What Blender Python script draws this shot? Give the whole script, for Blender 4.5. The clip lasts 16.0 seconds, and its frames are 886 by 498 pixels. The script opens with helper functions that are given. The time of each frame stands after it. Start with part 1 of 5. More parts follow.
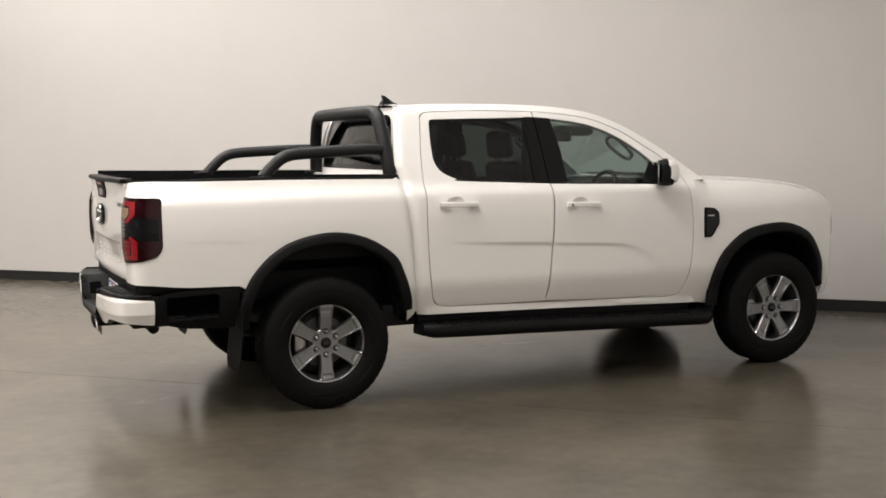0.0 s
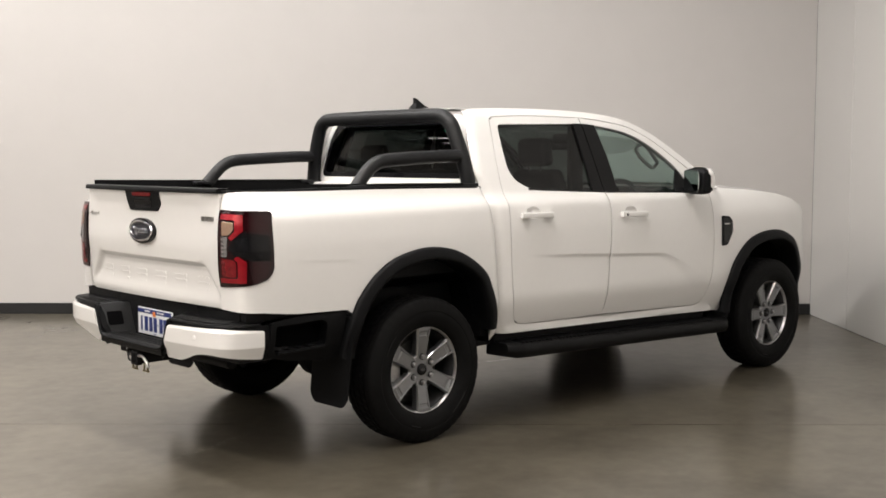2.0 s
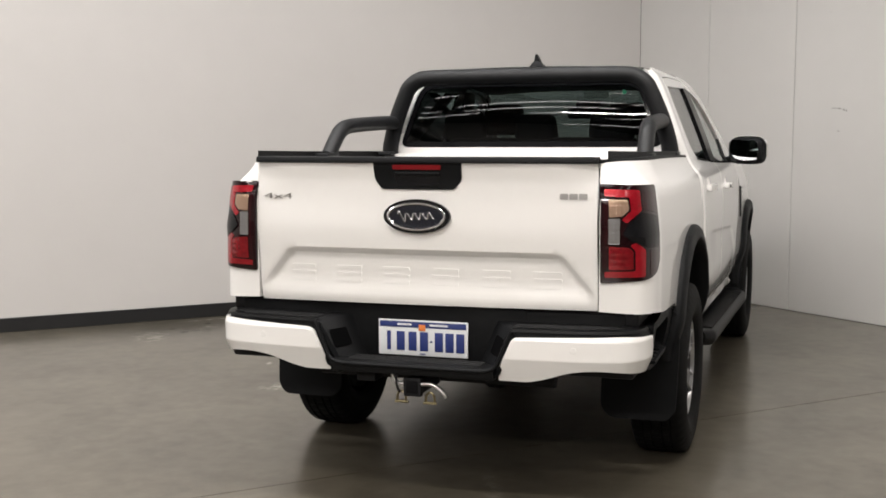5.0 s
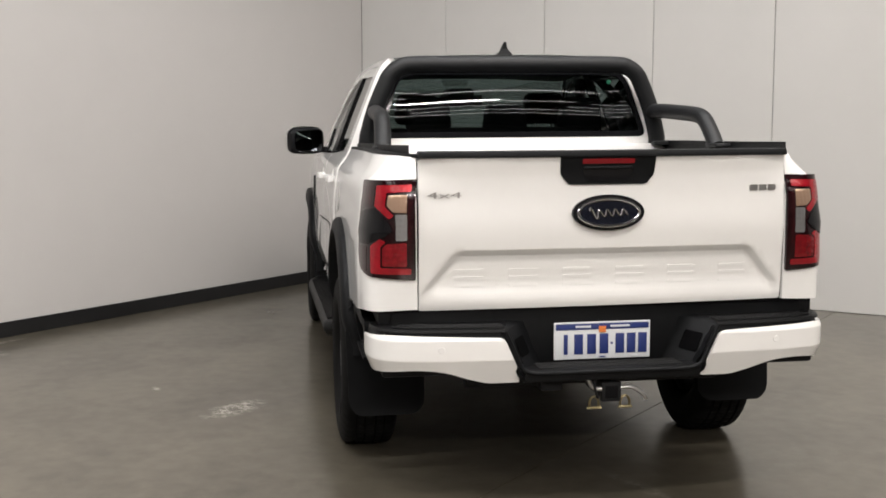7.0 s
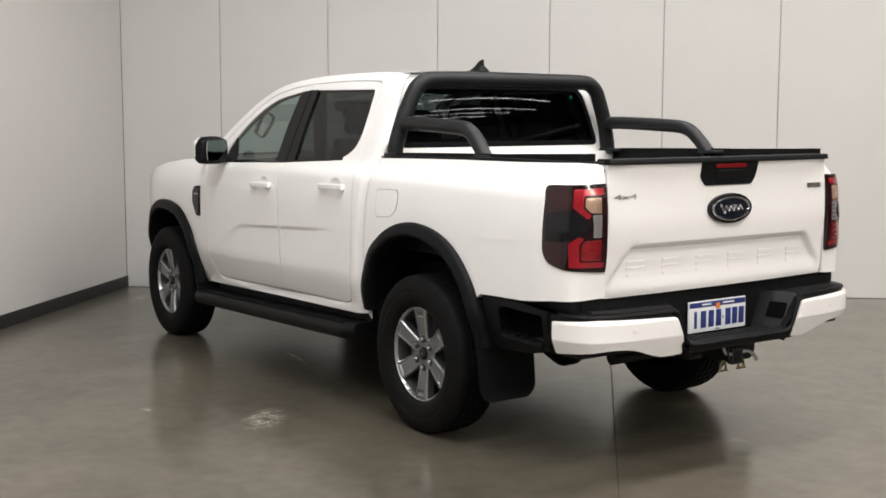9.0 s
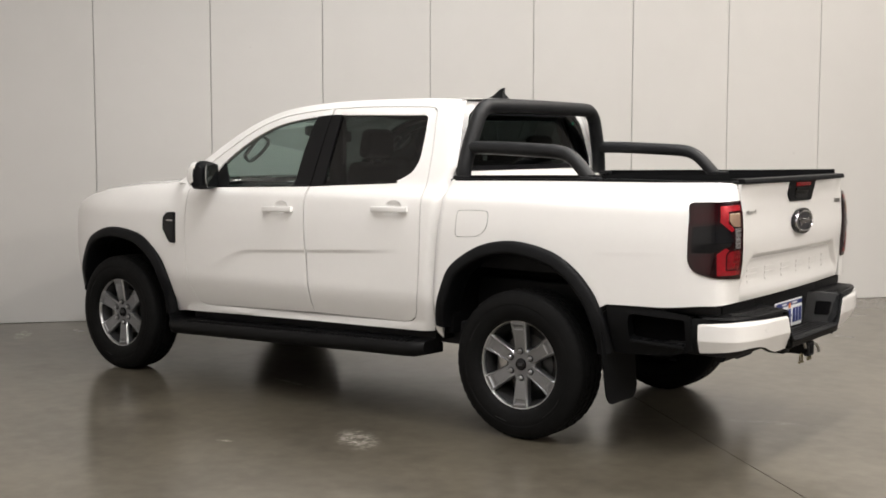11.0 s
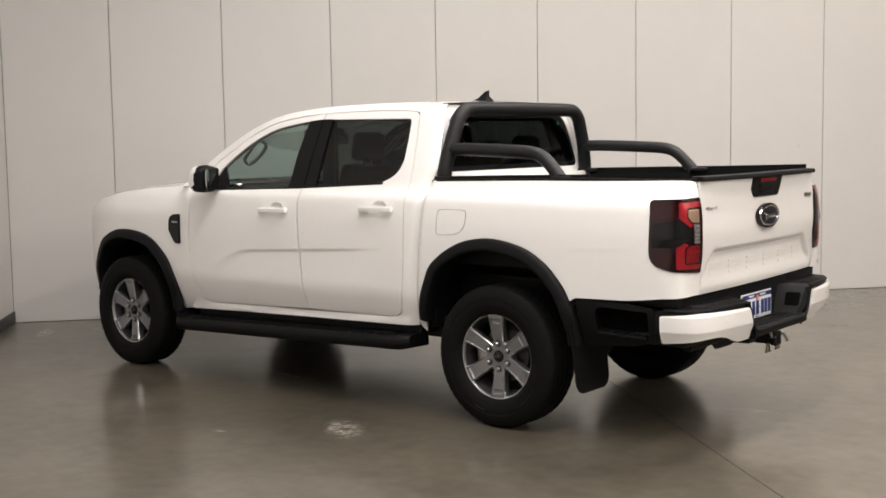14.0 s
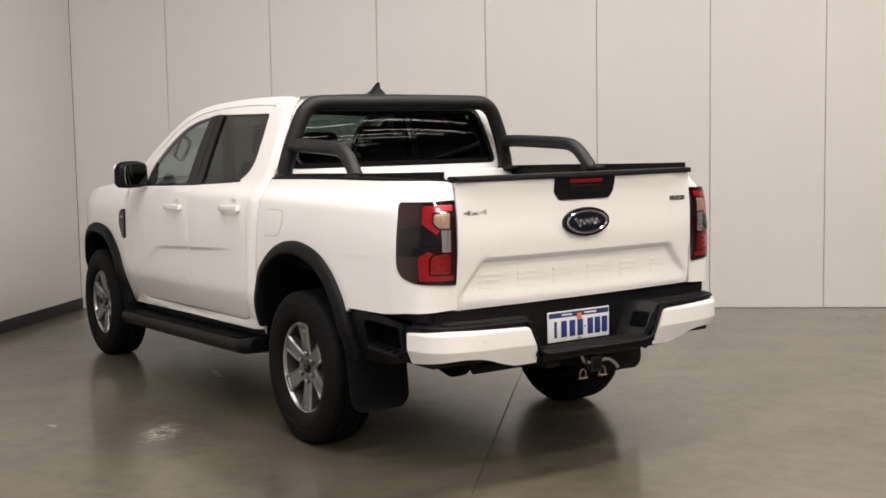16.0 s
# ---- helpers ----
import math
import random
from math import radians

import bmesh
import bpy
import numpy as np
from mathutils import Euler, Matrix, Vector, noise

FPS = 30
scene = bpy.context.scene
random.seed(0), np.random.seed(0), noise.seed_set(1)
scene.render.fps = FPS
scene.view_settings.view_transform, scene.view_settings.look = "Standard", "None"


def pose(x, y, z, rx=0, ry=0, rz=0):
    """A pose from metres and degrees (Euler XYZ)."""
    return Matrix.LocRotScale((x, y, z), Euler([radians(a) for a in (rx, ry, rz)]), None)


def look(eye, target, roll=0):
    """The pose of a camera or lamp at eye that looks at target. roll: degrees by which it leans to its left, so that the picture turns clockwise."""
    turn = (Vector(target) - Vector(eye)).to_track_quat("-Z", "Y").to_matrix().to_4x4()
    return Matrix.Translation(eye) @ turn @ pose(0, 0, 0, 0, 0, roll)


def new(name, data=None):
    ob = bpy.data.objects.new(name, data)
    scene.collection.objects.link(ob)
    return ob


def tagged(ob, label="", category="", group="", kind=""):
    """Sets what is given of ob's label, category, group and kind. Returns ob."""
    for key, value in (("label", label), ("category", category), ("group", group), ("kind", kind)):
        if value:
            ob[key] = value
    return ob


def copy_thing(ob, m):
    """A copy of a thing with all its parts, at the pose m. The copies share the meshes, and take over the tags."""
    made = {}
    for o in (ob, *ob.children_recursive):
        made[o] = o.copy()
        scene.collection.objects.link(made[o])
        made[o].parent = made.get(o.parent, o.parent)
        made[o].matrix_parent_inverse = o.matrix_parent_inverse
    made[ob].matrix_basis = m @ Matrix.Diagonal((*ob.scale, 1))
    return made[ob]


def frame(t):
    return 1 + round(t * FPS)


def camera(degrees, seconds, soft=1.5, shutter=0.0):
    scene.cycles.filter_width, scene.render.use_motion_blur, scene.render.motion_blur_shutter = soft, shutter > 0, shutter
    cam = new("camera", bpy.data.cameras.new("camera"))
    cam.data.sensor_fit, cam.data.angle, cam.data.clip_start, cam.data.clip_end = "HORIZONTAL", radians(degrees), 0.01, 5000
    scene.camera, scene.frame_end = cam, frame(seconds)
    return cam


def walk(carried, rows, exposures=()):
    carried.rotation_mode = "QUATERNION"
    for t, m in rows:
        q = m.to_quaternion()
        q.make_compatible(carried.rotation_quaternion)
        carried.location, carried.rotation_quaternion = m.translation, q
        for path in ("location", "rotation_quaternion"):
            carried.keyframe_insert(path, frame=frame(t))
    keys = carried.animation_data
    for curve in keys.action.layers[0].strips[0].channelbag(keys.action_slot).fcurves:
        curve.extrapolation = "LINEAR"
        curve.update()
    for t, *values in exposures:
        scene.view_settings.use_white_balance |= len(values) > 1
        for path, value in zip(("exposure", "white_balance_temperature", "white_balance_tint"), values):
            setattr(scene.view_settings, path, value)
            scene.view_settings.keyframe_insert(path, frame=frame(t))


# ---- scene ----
from mathutils.geometry import delaunay_2d_cdt

cam = camera(41.7, 16.0, soft=1.7)
PATH = [
    (0, (-2.059, -7.343, 1.581), (-1.262, -5.519, 1.39), -0.4),
    (0.5, (-2.46, -7.042, 1.551), (-1.593, -5.25, 1.362), -0.3),
    (1, (-2.955, -6.567, 1.535), (-1.984, -4.828, 1.358), -0.3),
    (1.5, (-3.528, -6.063, 1.568), (-2.356, -4.452, 1.387), 0.0),
    (2, (-3.965, -5.51, 1.546), (-2.638, -4.023, 1.376), -0.0),
    (2.5, (-4.426, -4.952, 1.521), (-2.999, -3.561, 1.359), -0.1),
    (3, (-4.705, -4.324, 1.484), (-3.186, -3.034, 1.32), -0.1),
    (3.2, (-4.807, -4.032, 1.451), (-3.243, -2.795, 1.297), -0.1),
    (5.5, (-5.351, -0.848, 1.448), (-3.407, -0.431, 1.231), 0.2),
    (6, (-5.35, -0.133, 1.474), (-3.369, 0.033, 1.252), 0.2),
    (6.5, (-5.259, 0.544, 1.46), (-3.272, 0.487, 1.241), 0.2),
    (7, (-5.243, 1.242, 1.473), (-3.279, 0.938, 1.25), 0.0),
    (7.5, (-5.121, 1.927, 1.486), (-3.209, 1.384, 1.263), 0.1),
    (8, (-5.049, 2.631, 1.505), (-3.212, 1.87, 1.286), 0.1),
    (8.5, (-4.851, 3.285, 1.514), (-3.111, 2.324, 1.294), 0.1),
    (9, (-4.655, 3.958, 1.489), (-3.016, 2.831, 1.279), 0.1),
    (9.5, (-4.307, 4.511, 1.47), (-2.765, 3.255, 1.262), 0.1),
    (9.7, (-4.155, 4.706, 1.482), (-2.652, 3.402, 1.279), 0.3),
    (11.8, (-2.782, 6.432, 1.472), (-1.732, 4.738, 1.315), -0.1),
    (12, (-2.698, 6.557, 1.47), (-1.667, 4.85, 1.313), -0.1),
    (12.5, (-2.671, 6.71, 1.537), (-1.648, 5.0, 1.368), -0.5),
    (13, (-2.892, 6.652, 1.528), (-1.817, 4.974, 1.359), -0.7),
    (13.5, (-3.327, 6.336, 1.509), (-2.181, 4.705, 1.347), -0.8),
    (14, (-3.712, 5.858, 1.525), (-2.448, 4.318, 1.348), -0.9),
    (14.5, (-4.178, 5.35, 1.52), (-2.8, 3.912, 1.341), -0.9),
    (15, (-4.546, 4.755, 1.501), (-3.072, 3.414, 1.322), -0.9),
    (15.5, (-4.959, 4.174, 1.5), (-3.401, 2.932, 1.321), -1.0),
    (16, (-5.227, 3.497, 1.492), (-3.566, 2.397, 1.314), -1.0),
]
walk(cam, [(t, look(eye, target, roll)) for t, eye, target, roll in PATH], exposures=[(0, -0.15, 6480, 11), (3.2, -0.05, 6360, 11), (5.5, -0.17, 6280, 10.5), (7.5, -0.18, 6260, 10.5), (9.5, -0.08, 6230, 10), (12, -0.09, 6480, 11), (16, -0.18, 6560, 13)])

# ---- world and light ----
world = bpy.data.worlds.new("World")
scene.world = world
world.use_nodes = True
world.node_tree.nodes["Background"].inputs[0].default_value = (0.5, 0.5, 0.5, 1)
world.node_tree.nodes["Background"].inputs[1].default_value = 0.05

CORNER = (5.85, 0.30)
ANG_A, ANG_B = radians(137.8), radians(229.8)
DIR_A = Vector((math.cos(ANG_A), math.sin(ANG_A), 0))
DIR_B = Vector((math.cos(ANG_B), math.sin(ANG_B), 0))
CEIL = 6.2


def area_lamp(x, y, z, length, width, watts, kelvin_rgb, turn):
    data = bpy.data.lights.new("tube_light", "AREA")
    data.shape, data.size, data.size_y, data.energy, data.color = "RECTANGLE", length, width, watts, kelvin_rgb
    ob = new("tube_light", data)
    ob.matrix_world = pose(x, y, z, 0, 0, turn)
    return ob


WARM, NEUTRAL = (1.0, 0.915, 0.82), (1.0, 0.965, 0.92)
LAMPS = [(-1.7, 4.6, 280, NEUTRAL), (-1.5, -3.5, 232, WARM), (1.0, 0.3, 130, NEUTRAL), (-1.3, 0.3, 235, NEUTRAL), (-4.3, 0.2, 290, WARM), (-12.4, 0.0, 1200, WARM), (-6.5, 6.0, 200, WARM), (-6.5, -5.6, 200, WARM)]
for lx, ly, watts, tone in LAMPS:
    area_lamp(lx, ly, CEIL - 0.52, 4.8, 0.30 if lx > -10 else 0.12, watts, tone, 96.0)


# ---- materials ----
def material(name, color, rough=0.5, metal=0.0, spread=0.0, scale=8.0, bump=0.0, bump_scale=200.0, coat=0.0, rough_spread=0.0, spec=0.5, emit=None):
    """Principled surface with two scales of colour variation, roughness variation and fine relief."""
    m = bpy.data.materials.new(name)
    m.use_nodes = True
    nt = m.node_tree
    p = nt.nodes["Principled BSDF"]
    p.inputs["Base Color"].default_value = (*color, 1)
    p.inputs["Roughness"].default_value = rough
    p.inputs["Metallic"].default_value = metal
    p.inputs["Coat Weight"].default_value = coat
    p.inputs["Coat Roughness"].default_value = 0.03
    p.inputs["Specular IOR Level"].default_value = spec
    co = nt.nodes.new("ShaderNodeTexCoord")
    if spread or rough_spread:
        n1 = nt.nodes.new("ShaderNodeTexNoise")
        n1.inputs["Scale"].default_value, n1.inputs["Detail"].default_value = scale, 6
        n2 = nt.nodes.new("ShaderNodeTexNoise")
        n2.inputs["Scale"].default_value, n2.inputs["Detail"].default_value = scale * 9, 4
        mix = nt.nodes.new("ShaderNodeMath")
        mix.operation = "MULTIPLY_ADD"
        mix.inputs[1].default_value = 0.6
        nt.links.new(co.outputs["Object"], n1.inputs["Vector"])
        nt.links.new(co.outputs["Object"], n2.inputs["Vector"])
        add = nt.nodes.new("ShaderNodeMath")
        add.operation = "MULTIPLY"
        add.inputs[1].default_value = 0.4
        nt.links.new(n2.outputs["Fac"], add.inputs[0])
        nt.links.new(n1.outputs["Fac"], mix.inputs[0])
        nt.links.new(add.outputs[0], mix.inputs[2])
        if spread:
            ramp = nt.nodes.new("ShaderNodeValToRGB")
            ramp.color_ramp.elements[0].position, ramp.color_ramp.elements[1].position = 0.3, 0.7
            ramp.color_ramp.elements[0].color = (*[max(0, c * (1 - spread)) for c in color], 1)
            ramp.color_ramp.elements[1].color = (*[min(1, c * (1 + spread)) for c in color], 1)
            nt.links.new(mix.outputs[0], ramp.inputs[0])
            nt.links.new(ramp.outputs[0], p.inputs["Base Color"])
        if rough_spread:
            mr = nt.nodes.new("ShaderNodeMapRange")
            mr.inputs[1].default_value, mr.inputs[2].default_value = 0.3, 0.7
            mr.inputs[3].default_value, mr.inputs[4].default_value = rough - rough_spread, rough + rough_spread
            nt.links.new(mix.outputs[0], mr.inputs[0])
            nt.links.new(mr.outputs[0], p.inputs["Roughness"])
    if bump:
        nb = nt.nodes.new("ShaderNodeTexNoise")
        nb.inputs["Scale"].default_value, nb.inputs["Detail"].default_value = bump_scale, 3
        bn = nt.nodes.new("ShaderNodeBump")
        bn.inputs["Strength"].default_value, bn.inputs["Distance"].default_value = bump, 0.002
        nt.links.new(co.outputs["Object"], nb.inputs["Vector"])
        nt.links.new(nb.outputs["Fac"], bn.inputs["Height"])
        nt.links.new(bn.outputs["Normal"], p.inputs["Normal"])
    if emit:
        p.inputs["Emission Color"].default_value = (*emit[0], 1)
        p.inputs["Emission Strength"].default_value = emit[1]
    return m


def glass_material(name, tint, gloss_rough=0.01, ior=1.52):
    """A thin pane: light passes tinted, and gloss grows towards grazing angles."""
    m = bpy.data.materials.new(name)
    m.use_nodes = True
    nt = m.node_tree
    nt.nodes.remove(nt.nodes["Principled BSDF"])
    tr, gl, mx, fr = (nt.nodes.new(k) for k in ("ShaderNodeBsdfTransparent", "ShaderNodeBsdfGlossy", "ShaderNodeMixShader", "ShaderNodeFresnel"))
    tr.inputs[0].default_value = (*tint, 1)
    gl.inputs["Roughness"].default_value = gloss_rough
    gl.inputs["Color"].default_value = (1, 1, 1, 1)
    fr.inputs[0].default_value = ior
    nt.links.new(fr.outputs[0], mx.inputs[0])
    nt.links.new(tr.outputs[0], mx.inputs[1])
    nt.links.new(gl.outputs[0], mx.inputs[2])
    nt.links.new(mx.outputs[0], nt.nodes["Material Output"].inputs[0])
    return m


PAINT = material("white_car_paint", (0.80, 0.79, 0.775), 0.32, spread=0.012, scale=3, coat=1.0)
FLARE = material("black_textured_plastic", (0.0050, 0.0053, 0.0060), 0.5, spread=0.2, scale=14, bump=0.25, bump_scale=700, spec=0.12)
STEP = material("black_step_plastic", (0.0045, 0.0046, 0.0050), 0.45, spread=0.2, scale=20, bump=0.2, bump_scale=500, spec=0.14)
GLOSSBLACK = material("gloss_black_trim", (0.007, 0.007, 0.008), 0.12, spec=0.28)
PILLAR = material("satin_black_pillar", (0.006, 0.006, 0.0065), 0.28, spec=0.12)
POWDER = material("black_powder_coat", (0.010, 0.0105, 0.0115), 0.48, spread=0.15, scale=20, bump=0.15, bump_scale=900, spec=0.25)
RUBBER = material("tyre_rubber", (0.0045, 0.0045, 0.0046), 0.7, spread=0.3, scale=18, bump=0.2, bump_scale=400, spec=0.12)
MARK = material("sidewall_mark_rubber", (0.011, 0.011, 0.011), 0.6, spec=0.2)
FLAPMAT = material("mud_flap_rubber", (0.0045, 0.0048, 0.0054), 0.6, spread=0.2, scale=10, spec=0.12)
LINER = material("wheel_well_felt", (0.004, 0.004, 0.0045), 0.9, spread=0.3, scale=12, spec=0.1)
# bumper plastic made blacker, with the shade of its recesses in the colour
RECESS_SHADE = material("plastic_recess_shade", (0.0022, 0.0022, 0.0025), 0.9, spread=0.2, scale=20, spec=0.03)
CHASSIS = material("chassis_black", (0.008, 0.008, 0.009), 0.6, spread=0.3, scale=10, spec=0.2)
ALLOY = material("grey_alloy", (0.27, 0.275, 0.285), 0.36, metal=0.9, spread=0.06, scale=12)
ALLOYLIP = material("machined_alloy", (0.50, 0.505, 0.51), 0.28, metal=1.0, spread=0.04, scale=30)
BRAKE = material("worn_brake_steel", (0.12, 0.12, 0.12), 0.5, metal=0.8, spread=0.2, scale=20)
NUT = material("dull_wheel_nut", (0.42, 0.42, 0.43), 0.3, metal=1.0)
# darker alloy: hub mark, and shade put into rim barrel and nut seats
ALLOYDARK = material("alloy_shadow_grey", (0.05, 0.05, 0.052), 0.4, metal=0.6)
STEEL = material("brushed_steel", (0.45, 0.44, 0.43), 0.35, metal=1.0, spread=0.1, scale=40)
CHROME = material("chrome", (0.75, 0.75, 0.76), 0.08, metal=1.0)
BRASS = material("zinc_yellow_steel", (0.22, 0.185, 0.105), 0.35, metal=1.0, spread=0.15, scale=60)
BLUE = material("badge_blue", (0.0045, 0.006, 0.013), 0.18, coat=0.5)
REDLENS = material("red_lens", (0.31, 0.004, 0.012), 0.26, metal=0.35, coat=0.8, spread=0.3, scale=45, bump=0.9, bump_scale=70)
DARKRED = material("smoked_red_lens", (0.020, 0.0025, 0.004), 0.14, coat=0.35, spec=0.3, spread=0.3, scale=40)
LAMPBODY = material("smoked_lamp_cover", (0.011, 0.002, 0.003), 0.08, coat=0.4, spec=0.3)
CLEARLENS = material("clear_lens", (0.36, 0.355, 0.36), 0.22, metal=0.7, coat=0.6)
AMBER = material("amber_lens", (0.42, 0.28, 0.20), 0.22, metal=0.5, coat=0.6)
PLATE = material("plate_white", (0.72, 0.74, 0.76), 0.35, spread=0.03, scale=30)
PLATEBLUE = material("plate_blue", (0.02, 0.035, 0.16), 0.4)
ORANGE = material("sticker_orange", (0.75, 0.22, 0.05), 0.5)
SEAT = material("dark_grey_cloth", (0.022, 0.022, 0.024), 0.85, spread=0.25, scale=30, bump=0.3, bump_scale=500)
TRIM = material("interior_dark_plastic", (0.020, 0.020, 0.021), 0.6, spread=0.2, scale=20)
LIGHTTRIM = material("interior_light_grey", (0.42, 0.41, 0.40), 0.8, spread=0.05, scale=20)
GLASS = glass_material("front_door_glass", (0.47, 0.555, 0.53))
PRIVACY = glass_material("privacy_glass", (0.080, 0.092, 0.087), ior=1.34)
REARGLASS = glass_material("rear_privacy_glass", (0.17, 0.195, 0.195))
MIRROR = material("mirror_glass", (0.58, 0.60, 0.61), 0.02, metal=1.0)
LEDRED = material("brake_lamp_red", (0.16, 0.005, 0.008), 0.25, coat=0.2, spec=0.3)
REFLECTOR = material("red_reflector", (0.25, 0.005, 0.011), 0.22, metal=0.5, coat=0.8, spread=0.4, scale=55, bump=1.0, bump_scale=60)
PASTE = material("sticker_green", (0.02, 0.30, 0.16), 0.5)


def wall_paint(name, color, spread):
    m = material(name, color, 0.6, spread=spread, scale=0.5, bump=0.08, bump_scale=90, rough_spread=0.08)
    return m


WALLA = wall_paint("warm_white_wall_paint", (0.475, 0.457, 0.44), 0.03)
WALLB = wall_paint("white_panel_paint", (0.475, 0.465, 0.447), 0.03)
CUTFILL = material("dark_joint_filler", (0.042, 0.035, 0.026), 0.9, spread=0.3, scale=30)
SKIRT = material("black_skirting", (0.007, 0.007, 0.0075), 0.45, spread=0.2, scale=6)
JOINT = material("joint_shadow_grey", (0.33, 0.32, 0.31), 0.8)
CEILMAT = material("ceiling_grey_sheet", (0.07, 0.068, 0.066), 0.6, spread=0.1, scale=1)
PURLIN = material("galvanised_purlin", (0.16, 0.16, 0.16), 0.5, metal=0.5, spread=0.1, scale=8)
TUBE = material("lit_tube", (0.9, 0.9, 0.9), 0.5, emit=((1.0, 0.95, 0.88), 9.0))
SCUFF = material("grey_scuff", (0.22, 0.21, 0.20), 0.8, spread=0.4, scale=60)
HOUSING = material("lamp_housing_white", (0.7, 0.7, 0.7), 0.5)


def floor_material():
    m = material("polished_concrete", (0.073, 0.0655, 0.0525), 0.5, spread=0.36, scale=1.1, coat=0.85, spec=0.25)
    nt = m.node_tree
    p = nt.nodes["Principled BSDF"]
    p.inputs["Coat IOR"].default_value = 1.52
    p.inputs["Coat Tint"].default_value = (1.0, 0.97, 0.91, 1)
    for n in nt.nodes:
        if n.type == "TEX_NOISE":
            n.inputs["Detail"].default_value = 2.0
    base = p.inputs["Base Color"].links[0].from_socket
    co = nt.nodes.new("ShaderNodeTexCoord")

    def noise_node(scale, detail, rough):
        n = nt.nodes.new("ShaderNodeTexNoise")
        n.inputs["Scale"].default_value, n.inputs["Detail"].default_value, n.inputs["Roughness"].default_value = scale, detail, rough
        nt.links.new(co.outputs["Object"], n.inputs["Vector"])
        return n

    def calc(op, a, b):
        n = nt.nodes.new("ShaderNodeMath")
        n.operation = op
        for i, v in enumerate((a, b)):
            if isinstance(v, (int, float)):
                n.inputs[i].default_value = v
            else:
                nt.links.new(v, n.inputs[i])
        return n.outputs[0]

    cloud = noise_node(1.3, 5, 0.6)
    worn = nt.nodes.new("ShaderNodeMapRange")
    worn.inputs[1].default_value, worn.inputs[2].default_value = 0.2, 0.8
    worn.inputs[3].default_value, worn.inputs[4].default_value = 0.13, 0.28
    nt.links.new(cloud.outputs["Fac"], worn.inputs[0])
    nt.links.new(worn.outputs[0], p.inputs["Coat Roughness"])
    speck = noise_node(60, 5, 0.7)
    sharp = nt.nodes.new("ShaderNodeMapRange")
    sharp.inputs[1].default_value, sharp.inputs[2].default_value = 0.35, 0.65
    sharp.inputs[3].default_value, sharp.inputs[4].default_value = 0.975, 1.025
    nt.links.new(speck.outputs["Fac"], sharp.inputs[0])
    tint = nt.nodes.new("ShaderNodeMix")
    tint.data_type, tint.blend_type = "RGBA", "MULTIPLY"
    tint.inputs[0].default_value = 1.0
    nt.links.new(base, tint.inputs[6])
    nt.links.new(sharp.outputs[0], tint.inputs[7])
    color = tint.outputs[2]
    stain = noise_node(1.9, 7, 0.68)
    dark = nt.nodes.new("ShaderNodeMapRange")
    dark.inputs[1].default_value, dark.inputs[2].default_value = 0.50, 0.68
    dark.inputs[3].default_value, dark.inputs[4].default_value = 1.04, 0.72
    nt.links.new(stain.outputs["Fac"], dark.inputs[0])
    soiled = nt.nodes.new("ShaderNodeMix")
    soiled.data_type, soiled.blend_type = "RGBA", "MULTIPLY"
    soiled.inputs[0].default_value = 1.0
    nt.links.new(color, soiled.inputs[6])
    nt.links.new(dark.outputs[0], soiled.inputs[7])
    color = soiled.outputs[2]
    # scuffs of white dust, each with its own ragged shape
    ragged = noise_node(16, 8, 0.72)
    for cx, cy, sx, sy, turn, strength in ((0.66, 1.405, 0.25, 0.12, -38, 0.60), (1.17, 1.84, 0.07, 0.03, 10, 0.4), (1.75, 3.07, 0.30, 0.16, 30, 0.24), (1.95, 0.55, 0.30, 0.03, -12, 0.35), (-0.9, -0.25, 0.35, 0.05, 20, 0.10),
                                           (2.30, 2.9, 0.12, 0.07, 0, 0.28), (5.1, 0.45, 0.25, 0.08, -42, 0.5), (2.6, 3.05, 0.35, 0.05, -42, 0.4)):
        mp = nt.nodes.new("ShaderNodeMapping")
        mp.vector_type = "TEXTURE"
        mp.inputs["Location"].default_value = (cx, cy, 0)
        mp.inputs["Rotation"].default_value = (0, 0, radians(turn))
        mp.inputs["Scale"].default_value = (sx, sy, 1)
        nt.links.new(co.outputs["Object"], mp.inputs["Vector"])
        ln = nt.nodes.new("ShaderNodeVectorMath")
        ln.operation = "LENGTH"
        nt.links.new(mp.outputs[0], ln.inputs[0])
        r = nt.nodes.new("ShaderNodeMapRange")
        r.inputs[1].default_value, r.inputs[2].default_value, r.inputs[3].default_value, r.inputs[4].default_value = 0.2, 1.0, 1.0, 0.0
        nt.links.new(ln.outputs["Value"], r.inputs[0])
        rag = nt.nodes.new("ShaderNodeMapRange")
        rag.inputs[1].default_value, rag.inputs[2].default_value, rag.inputs[3].default_value, rag.inputs[4].default_value = 0.46, 0.61, 0.0, strength
        nt.links.new(ragged.outputs["Fac"], rag.inputs[0])
        fac = calc("MULTIPLY", r.outputs[0], rag.outputs[0])
        mx = nt.nodes.new("ShaderNodeMix")
        mx.data_type = "RGBA"
        nt.links.new(fac, mx.inputs[0])
        nt.links.new(color, mx.inputs[6])
        mx.inputs[7].default_value = (0.72, 0.70, 0.67, 1)
        color = mx.outputs[2]
    nt.links.new(color, p.inputs["Base Color"])
    return m


FLOOR = floor_material()


# ---- mesh helpers ----
def smooth_edges(bm, limit=0.55):
    bm.normal_update()
    for f in bm.faces:
        f.smooth = True
    for e in bm.edges:
        e.smooth = len(e.link_faces) == 2 and e.calc_face_angle(0) < limit


